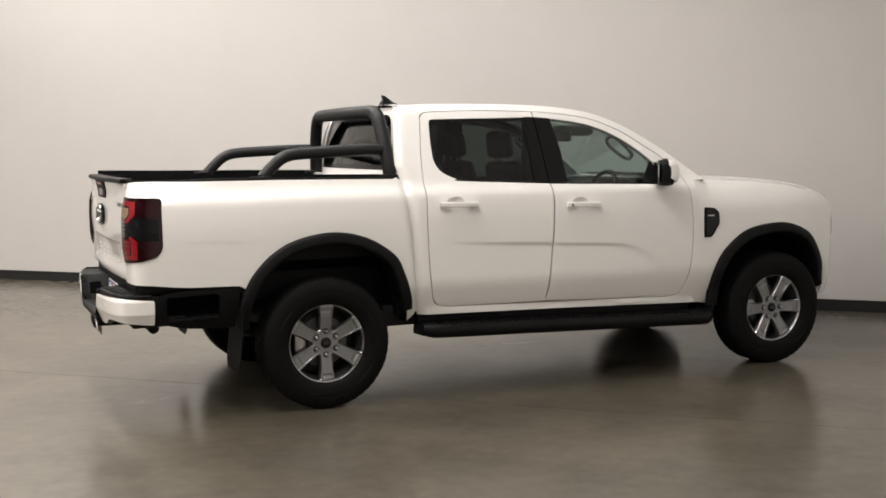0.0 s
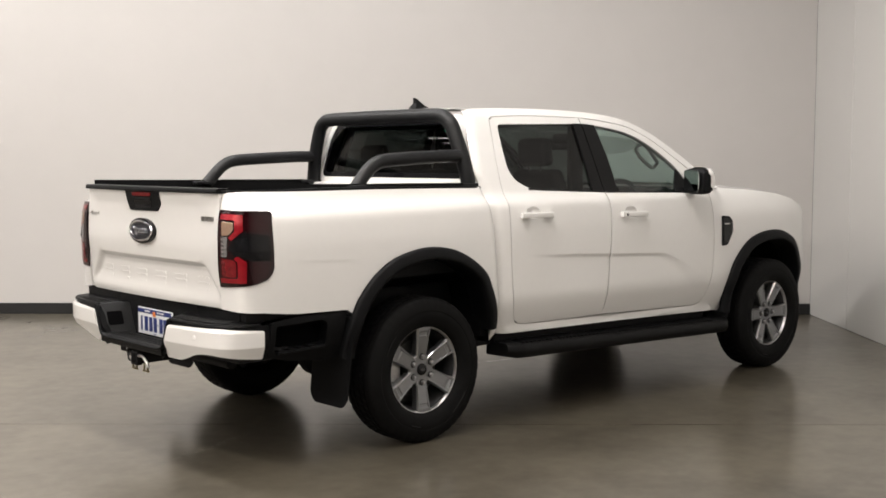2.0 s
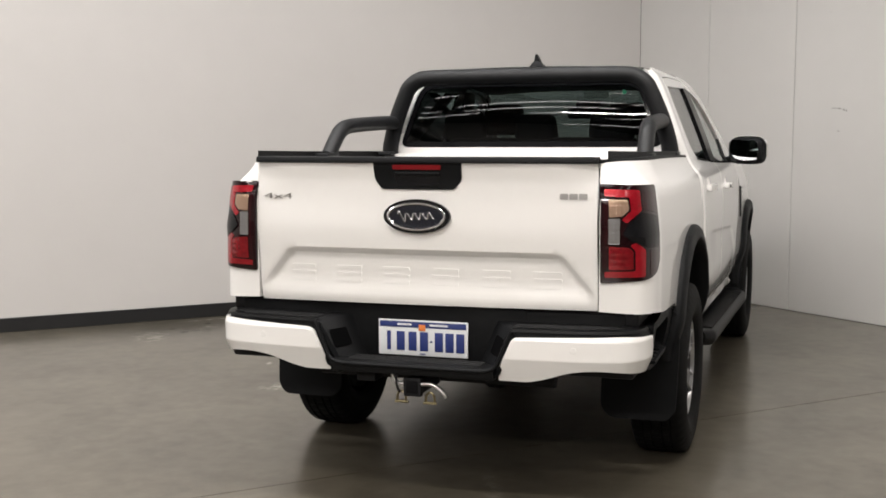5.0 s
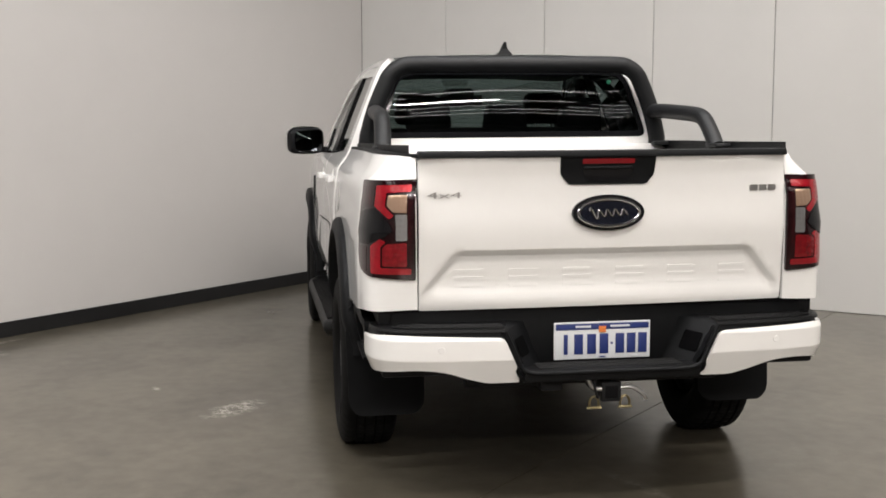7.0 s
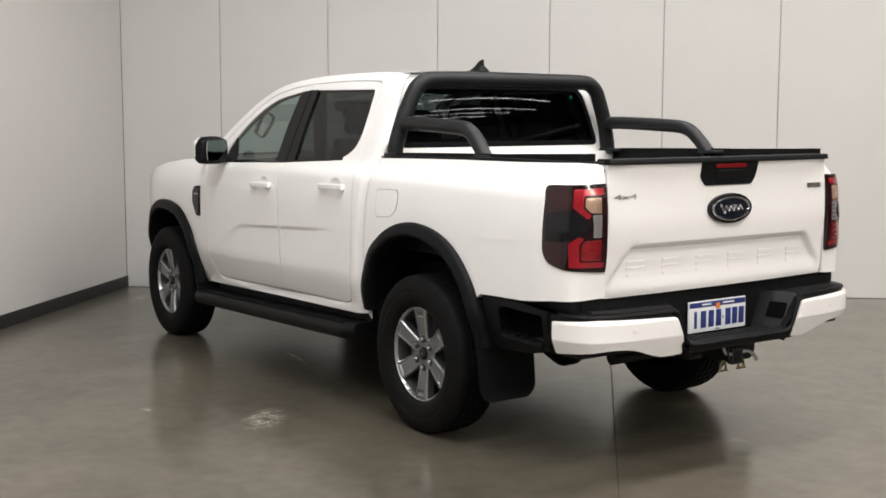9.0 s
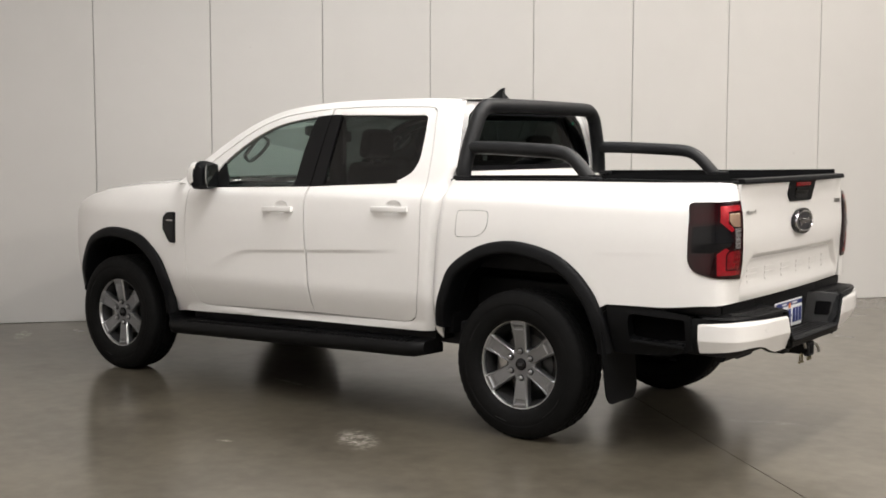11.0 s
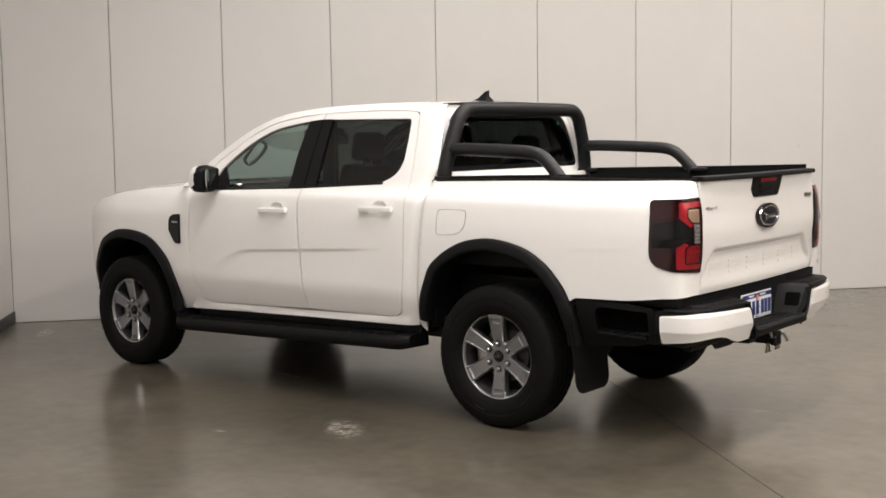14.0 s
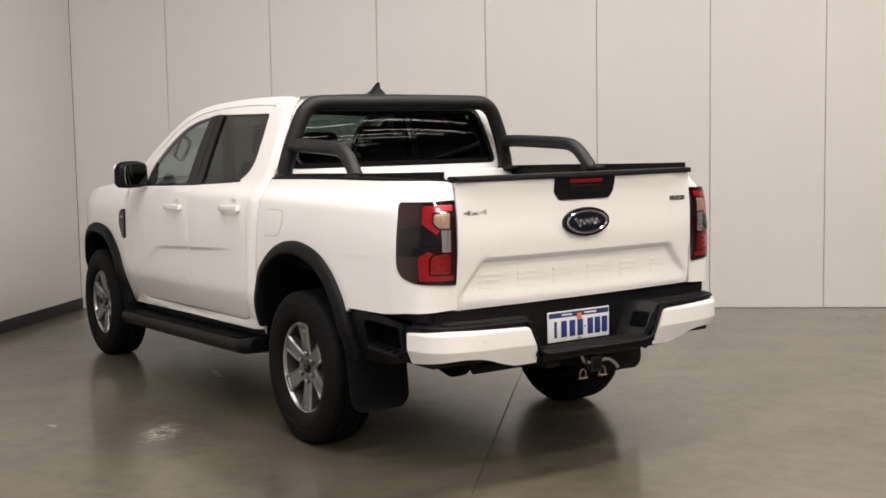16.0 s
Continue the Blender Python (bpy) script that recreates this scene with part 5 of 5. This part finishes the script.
both("foot", box(-0.40, -0.27, 0.705, 0.785, 1.350, 1.369, 0.006), POWDER, sports, "black foot plate")

# ---- side steps ----
step_path = [(x, 0.865, 0.415 - 0.028 * (x - 0.66)) for x in np.linspace(0.62, 2.74, 40)]
step_sec = rounded([(-0.085, -0.055), (0.075, -0.050), (0.095, -0.015), (0.088, 0.020), (0.070, 0.034), (-0.085, 0.040)], 0.014, 2)
for sgn in (1, -1):
    bm = sweep([(x, y * sgn, z) for x, y, z in step_path], [(a * -sgn, b) for a, b in step_sec])
    bmesh.ops.recalc_face_normals(bm, faces=bm.faces)
    for v in bm.verts:
        end = max(0.0, 0.70 - v.co.x, v.co.x - 2.66) / 0.08
        v.co.y -= sgn * 0.045 * min(1.0, end) ** 2
        v.co.z += 0.012 * min(1.0, end) ** 2 * (1 if v.co.z < 0.40 else 0)
    st = part("side_step", bm, STEP, truck, "black side step board")
    for k in range(54):
        x = 0.72 + k * 0.034
        z = 0.415 - 0.028 * (x - 0.66) + 0.037
        part("rib", box(x, x + 0.013, sgn * 0.885 - 0.050, sgn * 0.885 + 0.050, z - 0.004, z + 0.006, 0.0), STEP, st)
    part("sill_cover", box(0.62, 2.62, min(sgn * 0.76, sgn * 0.80), max(sgn * 0.76, sgn * 0.80), 0.40, 0.51, 0.01), CHASSIS, truck, "black sill underside")

# ---- mud flaps ----
both("mud_flap", prism(rounded([(0.60, 0.565), (0.60, 0.30), (0.64, 0.258), (0.88, 0.258), (0.915, 0.30), (0.925, 0.60), (0.91, 0.72), (0.60, 0.72)], 0.025), lambda y, z, w: Vector((-0.478 - 0.10 * max(0, 0.62 - z) - w, y, z)), 0.008), FLAPMAT, truck, "black rubber mud flap")
both("front_flap", prism(rounded([(0.62, 0.30), (0.90, 0.30), (0.92, 0.60), (0.62, 0.60)], 0.03), lambda y, z, w: Vector((2.755 - w + 0.25 * (z - 0.45), y, z)), 0.010), FLAPMAT, truck, "black front mud flap")

# ---- wheels ----
def tyre_mesh():
    half = [(0.000, 0.3885), (0.017, 0.3885), (0.019, 0.3795), (0.027, 0.3795), (0.029, 0.3885), (0.054, 0.3880), (0.056, 0.3795), (0.064, 0.3790), (0.066, 0.3875), (0.088, 0.3860), (0.100, 0.3810), (0.108, 0.372), (0.116, 0.356),
            (0.1225, 0.335), (0.1240, 0.318), (0.1222, 0.314), (0.1245, 0.300), (0.1235, 0.285), (0.117, 0.258), (0.108, 0.243), (0.098, 0.236), (0.090, 0.226)]
    prof = [(r, -y) for y, r in half[::-1]] + [(r, y) for y, r in half[1:]]
    n = 192

    def cut(k, j):
        r, y = prof[j]
        if 0.352 < r and abs(y) > 0.085:
            return -0.0035 if (k + (2 if y < 0 else 0)) % 4 == 0 and r < 0.3865 else 0
        if r > 0.386 and k % 4 == (0 if abs(y) < 0.02 else 2):
            return -0.004
        return 0
    bm = lathe(prof, n, cut)
    for v in bm.verts:
        v.co.z = max(v.co.z, -0.3845)
    return finish("tyre", bm, RUBBER, 0.5)


def spoke_mesh():
    """One broad flat spoke, upright, with bright chamfers and a stepped outer foot."""
    rows = []
    for r, w, y, e, sunk in ((0.045, 0.030, 0.066, 0.004, 0.0), (0.078, 0.0345, 0.071, 0.006, 0.0008), (0.098, 0.0365, 0.0755, 0.008, 0.0016), (0.130, 0.0385, 0.080, 0.009, 0.0022), (0.160, 0.0405, 0.084, 0.010, 0.0028), (0.180, 0.0425, 0.087, 0.010, 0.0034),
                             (0.186, 0.0440, 0.0885, 0.011, 0.0080), (0.200, 0.0460, 0.0905, 0.011, 0.0085), (0.207, 0.0470, 0.0915, 0.011, 0.0030), (0.219, 0.0485, 0.0920, 0.010, 0.0020), (0.227, 0.0490, 0.0890, 0.009, 0.0)):
        rows.append([Vector((t, yy, r)) for t, yy in ((-w * 0.93, y - 0.048), (-w, y - e), (-w * 0.86, y), (-w * 0.72, y), (-w * 0.66, y - sunk), (w * 0.66, y - sunk), (w * 0.72, y), (w * 0.86, y), (w, y - e), (w * 0.93, y - 0.048))])
    b = grid(rows)
    bmesh.ops.recalc_face_normals(b, faces=b.faces)
    if sum(f.normal.y for f in b.faces) < 0:
        bmesh.ops.reverse_faces(b, faces=b.faces)
    for f in b.faces:
        c = f.calc_center_median()
        w = 0.030 + 0.085 * c.z
        if f.normal.y > 0.3 and abs(c.x) > 0.80 * w * 0.9 and abs(f.normal.x) > 0.25:
            f.material_index = 1
    return finish("spoke", b, (ALLOY, ALLOYLIP), 0.30)


def rim_mesh():
    """The hub of the wheel."""
    return finish("wheel", lathe([(0.0, 0.066), (0.040, 0.0680), (0.078, 0.0675), (0.086, 0.060), (0.088, 0.01)], 48), ALLOY, 0.5)


spoke_me = spoke_mesh()
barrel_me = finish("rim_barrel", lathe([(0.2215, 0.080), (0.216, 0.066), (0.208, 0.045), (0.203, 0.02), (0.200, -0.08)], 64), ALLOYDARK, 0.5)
tyre_me, rim_me = tyre_mesh(), rim_mesh()
lip_me = finish("rim_lip", lathe([(0.2195, 0.074), (0.2215, 0.084), (0.2255, 0.0905), (0.2300, 0.0930), (0.2345, 0.0915), (0.2360, 0.0850)], 96), ALLOYLIP, 0.5)
disc_me = finish("brake_disc", lathe([(0.0, -0.02), (0.085, -0.02), (0.087, 0.0), (0.150, 0.0), (0.152, -0.012), (0.200, -0.05), (0.205, -0.09)], 48), BRAKE, 0.5)
cal_me = finish("brake_caliper", box(0.110, 0.178, -0.01, 0.030, -0.055, 0.055, 0.012), STEEL)
cap_me = finish("hub_cap", lathe([(0.0, 0.0795), (0.022, 0.0790), (0.0295, 0.0765), (0.0325, 0.071), (0.0330, 0.055)], 32), GLOSSBLACK, 0.5)
ring_me = finish("hub_badge", moved(lathe([(0.0, 0.0803), (0.0165, 0.0800), (0.0175, 0.0788)], 24), Matrix.Diagonal((1.0, 1.0, 0.5, 1))), ALLOYDARK, 0.5)
nut_me = finish("wheel_nut", lathe([(0.0, 0.0205), (0.0065, 0.0195), (0.0105, 0.015), (0.0122, 0.0)], 12), NUT, 0.5)
# ring in the darker alloy stands for the shade round each nut
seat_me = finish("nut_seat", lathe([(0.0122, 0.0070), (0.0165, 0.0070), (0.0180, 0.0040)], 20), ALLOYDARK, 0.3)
mark_mes = []
for a0, n in ((0.35, 7), (math.pi + 0.5, 8), (4.9, 4)):
    arc = [((0.300 + 0.0) * math.cos(a0 + k * 0.031), 0.1246, 0.300 * math.sin(a0 + k * 0.031)) for k in range(2 * n)]
    mark_mes.append(finish("sidewall_mark", tube(arc, 0.0022, 5, up=(0, 1, 0)), MARK))
for wx, sgn, turned in ((0.008, 1, 2), (0.008, -1, 0), (3.262, 1, 6), (3.262, -1, 30)):
    wheel = new("wheel", rim_me)
    wheel.parent = truck
    wheel.matrix_basis = pose(wx, sgn * 0.808, 0.3855, 0, 0, 0 if sgn > 0 else 180)
    tagged(wheel, "grey six-spoke alloy wheel")
    for nm, me, lb in (("tyre", tyre_me, "black tyre"), *[("sidewall_mark", me, "faint raised line on the sidewall") for me in mark_mes], ("rim_lip", lip_me, "bright machined rim lip"), ("rim_barrel", barrel_me, "inner rim with its shade put into the colour"), ("brake_disc", disc_me, "dark brake disc"), ("brake_caliper", cal_me, "steel brake caliper"), ("hub_cap", cap_me, "dark hub cap"), ("hub_badge", ring_me, "small grey oval mark")):
        ob = new(nm, me)
        ob.parent = wheel
        tagged(ob, lb)
    for k in range(6):
        ob = new("spoke", spoke_me)
        ob.parent = wheel
        ob.matrix_basis = pose(0, 0, 0, 0, 60 * k + turned, 0)
    for k in range(6):
        a = math.pi / 3 * k - radians(turned)
        ob = new("wheel_nut", nut_me)
        ob.parent = wheel
        ob.matrix_basis = pose(0.0695 * math.cos(a + math.pi / 2), 0.0675, 0.0695 * math.sin(a + math.pi / 2))
        ob = new("nut_seat", seat_me)
        ob.parent = wheel
        ob.matrix_basis = pose(0.0695 * math.cos(a + math.pi / 2), 0.0675, 0.0695 * math.sin(a + math.pi / 2))

# ---- mirrors ----
swept = Matrix.Translation((2.335, 0.87, -0.016)) @ Matrix.Rotation(radians(20), 4, "Z") @ Matrix.Translation((-2.335, -0.87, 0))
for sgn in (1, -1):
    rows = []
    for k, (y, s) in enumerate(((0.868, 0.72), (0.885, 0.92), (0.93, 1.0), (1.02, 1.0), (1.065, 0.94), (1.088, 0.75), (1.094, 0.45))):
        row = []
        for a in np.linspace(0, 2 * math.pi, 28, endpoint=False):
            ca, sa = math.cos(a), math.sin(a)
            rx = 0.050 if ca > 0 else 0.045
            row.append(Vector((2.335 + rx * s * abs(ca) ** 0.5 * (1 if ca > 0 else -1), y, 1.352 + 0.084 * s * abs(sa) ** 0.5 * (1 if sa > 0 else -1))))
        rows.append(row)
    bm = grid(rows, closed=True)
    cap_ends(bm)
    bm.transform(swept)
    bm.transform(Matrix.Diagonal((1, sgn, 1, 1)))
    if sgn < 0:
        bmesh.ops.reverse_faces(bm, faces=bm.faces)
    mir = part("door_mirror", bm, FLARE, truck, "black door mirror with white cap")
    shell = [[Vector((2.332 + 0.088 * s * max(0.0, math.cos(b)) ** 0.6, y, 1.356 + 0.088 * (0.4 + 0.6 * s) * math.sin(b))) for b in np.linspace(-0.85, 1.56, 11)] for y, s in ((0.868, 0.45), (0.885, 0.8), (0.93, 1.0), (1.0, 1.02), (1.06, 0.92), (1.09, 0.62), (1.102, 0.2))]
    sh = grid(shell)
    bmesh.ops.recalc_face_normals(sh, faces=sh.faces)
    if sum(f.normal.x for f in sh.faces) < 0:
        bmesh.ops.reverse_faces(sh, faces=sh.faces)
    sh.transform(swept)
    sh.transform(Matrix.Diagonal((1, sgn, 1, 1)))
    if sgn < 0:
        bmesh.ops.reverse_faces(sh, faces=sh.faces)
    part("mirror_cap", sh, PAINT, mir, "white mirror cap")
    loop = rounded([(0.888, 1.285), (1.065, 1.285), (1.078, 1.35), (1.070, 1.418), (0.885, 1.425)], 0.022)
    bm = prism([(y * sgn, z) for y, z in loop], lambda y, z, w: Vector((2.285 - w - 0.09 * (abs(y) - 0.98), y, z)), 0.006)
    bm.transform(Matrix.Diagonal((1, sgn, 1, 1)) @ swept @ Matrix.Diagonal((1, sgn, 1, 1)))
    part("mirror_glass", bm, MIRROR, mir, "mirror glass")
    part("mirror_arm", box(2.31, 2.40, min(sgn * 0.83, sgn * 0.93), max(sgn * 0.83, sgn * 0.93), 1.262, 1.300, 0.012), FLARE, mir, "black mirror arm")

# ---- underbody ----
both("chassis_rail", sweep([(-1.03, 0.40, 0.64), (-0.5, 0.40, 0.64), (0.0, 0.40, 0.62), (0.6, 0.42, 0.50), (2.4, 0.42, 0.48), (3.0, 0.40, 0.58), (3.9, 0.40, 0.56)], [(-0.03, -0.06), (0.03, -0.06), (0.03, 0.06), (-0.03, 0.06)]), CHASSIS, truck, "black chassis rail")
axle = part("rear_axle", joined(tube([(0.008, y, 0.386) for y in (-0.72, 0.0, 0.72)], 0.045, 14), moved(lathe([(0.0, -0.12), (0.10, -0.10), (0.15, -0.03), (0.15, 0.03), (0.10, 0.10), (0.0, 0.12)], 24), pose(-0.02, 0.0, 0.386, 0, 0, 0))), CHASSIS, truck, "black rear axle")
for sgn in (1, -1):
    spring = [(-0.62, sgn * 0.50, 0.56), (-0.35, sgn * 0.50, 0.47), (0.0, sgn * 0.50, 0.44), (0.35, sgn * 0.50, 0.47), (0.72, sgn * 0.50, 0.50)]
    part("leaf_spring", sweep(spline(spring, 5), [(-0.03, -0.018), (0.03, -0.018), (0.03, 0.018), (-0.03, 0.018)]), CHASSIS, truck, "black leaf spring")
part("front_axle", tube([(3.262, y, 0.386) for y in (-0.70, 0.0, 0.70)], 0.04, 12), CHASSIS, truck, "black front axle")
part("underfloor", box(0.62, 2.65, -0.72, 0.72, 0.44, 0.52, 0.02), CHASSIS, truck, "black underfloor")
part("engine_guard", box(2.6, 3.9, -0.46, 0.46, 0.34, 0.60, 0.04), CHASSIS, truck, "black engine guard")
both("sill_end", box(0.405, 0.66, 0.60, 0.765, 0.430, 0.560, 0.015), CHASSIS, truck, "black end of the sill ahead of the rear wheel")
part("gearbox", box(1.2, 2.9, -0.22, 0.22, 0.30, 0.46, 0.05), CHASSIS, truck, "black gearbox")
# added block, deeper than a bed floor, keeps reflections under the tail dark
part("bed_underside", box(-0.96, 0.5, -0.60, 0.60, 0.56, 0.80, 0.02), CHASSIS, truck, "unseen black block under the bed that keeps light out")
part("exhaust", joined(tube(spline([(0.6, -0.52, 0.46), (0.3, -0.56, 0.52), (-0.10, -0.58, 0.64), (-0.35, -0.58, 0.60), (-0.50, -0.60, 0.56)], 5), 0.032, 12)), LINER, truck, "dark exhaust pipe")
spare = part("spare_wheel", moved(lathe([(0.10, 0.06), (0.22, 0.075), (0.24, 0.10), (0.31, 0.122), (0.36, 0.105), (0.375, 0.06), (0.375, -0.06), (0.36, -0.105), (0.31, -0.122), (0.24, -0.10), (0.22, -0.02), (0.10, 0.0)], 48), pose(-0.56, 0.0, 0.640, 90, 0, 0)), RUBBER, truck, "black spare wheel slung under the bed")
both("bumper_bracket", box(-1.09, -0.80, 0.50, 0.835, 0.556, 0.612, 0.012), CHASSIS, rear_bumper, "black bracket under the bumper corner")
part("cross_member", box(-1.04, -0.97, -0.55, 0.55, 0.575, 0.66, 0.02), CHASSIS, truck, "black cross member")

# ---- cabin ----
def seat(x, y, lean, width, name, label):
    rows = []
    base = part(name, joined(box(x - 0.02, x + 0.50, y - width, y + width, 0.72, 0.86, 0.05, 3)), SEAT, truck, label)
    back = box(-0.055, 0.055, -width, width, 0.0, 0.60, 0.045, 3)
    for v in back.verts:
        v.co.y *= 1 - 0.22 * step_up(0.25, 0.6, v.co.z)
    back.transform(pose(x, y, 0.84, 0, -lean, 0))
    part("backrest", back, SEAT, base, "dark cloth backrest")
    return base


def headrest(x, y, z, base, w=0.13):
    h = box(-0.05, 0.05, -w, w, -0.085, 0.095, 0.04, 3)
    for v in h.verts:
        v.co.y *= 1 - 0.12 * step_up(-0.05, 0.09, v.co.z)
    h.transform(pose(x, y, z, 0, -8, 0))
    part("headrest", h, SEAT, base, "dark cloth headrest")
    for d in (-0.05, 0.05):
        part("headrest_post", tube([(x, y + d, z - 0.19), (x, y + d, z - 0.07)], 0.006, 8, up=(0, 1, 0)), STEEL, base, "steel post")


for y in (0.37, -0.37):
    b = seat(1.58, y, 16, 0.245, "front_seat", "dark cloth front seat")
    headrest(1.40, y, 1.525, b)
b = seat(0.82, 0.0, 12, 0.62, "rear_seat", "dark cloth rear bench")
for y in (0.40, 0.0, -0.40):
    headrest(0.72, y, 1.485 if y else 1.455, b, 0.12)
dash = part("dashboard", box(2.28, 2.75, -0.70, 0.70, 0.95, 1.262, 0.06, 3), TRIM, truck, "dark dashboard")
part("instrument_hood", box(2.25, 2.50, -0.60, -0.18, 1.22, 1.292, 0.03, 3), TRIM, dash, "dark instrument hood")
part("screen", box(2.245, 2.262, -0.10, 0.10, 1.02, 1.235, 0.008), GLOSSBLACK, dash, "black upright screen")
rimpts = [(0.0, 0.185 * math.cos(a), 0.185 * math.sin(a)) for a in np.linspace(0, 2 * math.pi, 37)]
wheel_s = joined(tube(rimpts, 0.016, 10, up=(1, 0, 0)), moved(lathe([(0.0, 0.02), (0.06, 0.015), (0.07, -0.02), (0.0, -0.03)], 20), pose(0, 0, 0, 0, 0, 90)), box(-0.012, 0.012, -0.18, 0.18, -0.022, 0.022, 0.006), box(-0.012, 0.012, -0.022, 0.022, -0.18, 0.0, 0.006))
wheel_s.transform(pose(2.17, -0.37, 1.165, 0, 24, 0))
part("steering_wheel", wheel_s, TRIM, truck, "dark steering wheel")
part("rear_view_mirror", joined(box(2.055, 2.09, -0.14, 0.14, 1.545, 1.622, 0.018, 3), box(2.04, 2.30, -0.085, 0.085, 1.585, 1.662, 0.025, 2)), TRIM, truck, "black rear-view mirror with camera box")
both("grab_handle", tube(spline([(2.235, 0.690, 1.455), (2.225, 0.655, 1.425), (2.16, 0.650, 1.455), (2.075, 0.650, 1.520), (2.055, 0.660, 1.560), (2.09, 0.690, 1.575), (2.16, 0.692, 1.525), (2.235, 0.690, 1.455)], 5), 0.012, 8), LIGHTTRIM, truck, "light grey grab handle")
part("headliner", grid([[Vector((x, y, (1.742 if x < 1.8 else 1.70) + 0.02 * (1 - (y / 0.6) ** 2))) for y in (-0.60, -0.3, 0, 0.3, 0.60)] for x in (0.60, 1.2, 1.80, 1.98)]), LIGHTTRIM, truck, "light grey headliner")
both("belt_trim", box(1.44, 1.56, 0.60, 0.64, 0.9, 1.70, 0.015), TRIM, truck, "dark inner pillar trim")
part("cab_floor", box(0.52, 2.7, -0.74, 0.74, 0.52, 0.60, 0.01), TRIM, truck, "dark cab floor")
part("rear_bulkhead", box(0.53, 0.56, -0.70, 0.70, 0.6, 1.38, 0.01), TRIM, truck, "dark rear bulkhead trim")

# ---- the body leans a little to its left on its springs and sits low at the tail ----
LEAN = 0.0058
for ob in truck.children_recursive:
    up = ob
    while up.parent is not truck:
        up = up.parent
    if up.name.startswith("wheel") and not up.name.startswith(("wheel_arch", "wheel_well", "wheel_box")):
        continue
    at = ob.matrix_basis.translation
    for v in ([at] if at.length > 0 else [v.co for v in ob.data.vertices]):
        x, y, z = v
        tail = step_up(0.5, -0.9, x)
        v[:] = (x, y + LEAN * (z - 0.4), z - LEAN * y - 0.012 * tail - 0.010 * step_up(-0.5, -0.95, x) * step_up(0.83, 0.74, z))
    if at.length > 0:
        ob.matrix_basis.translation = at
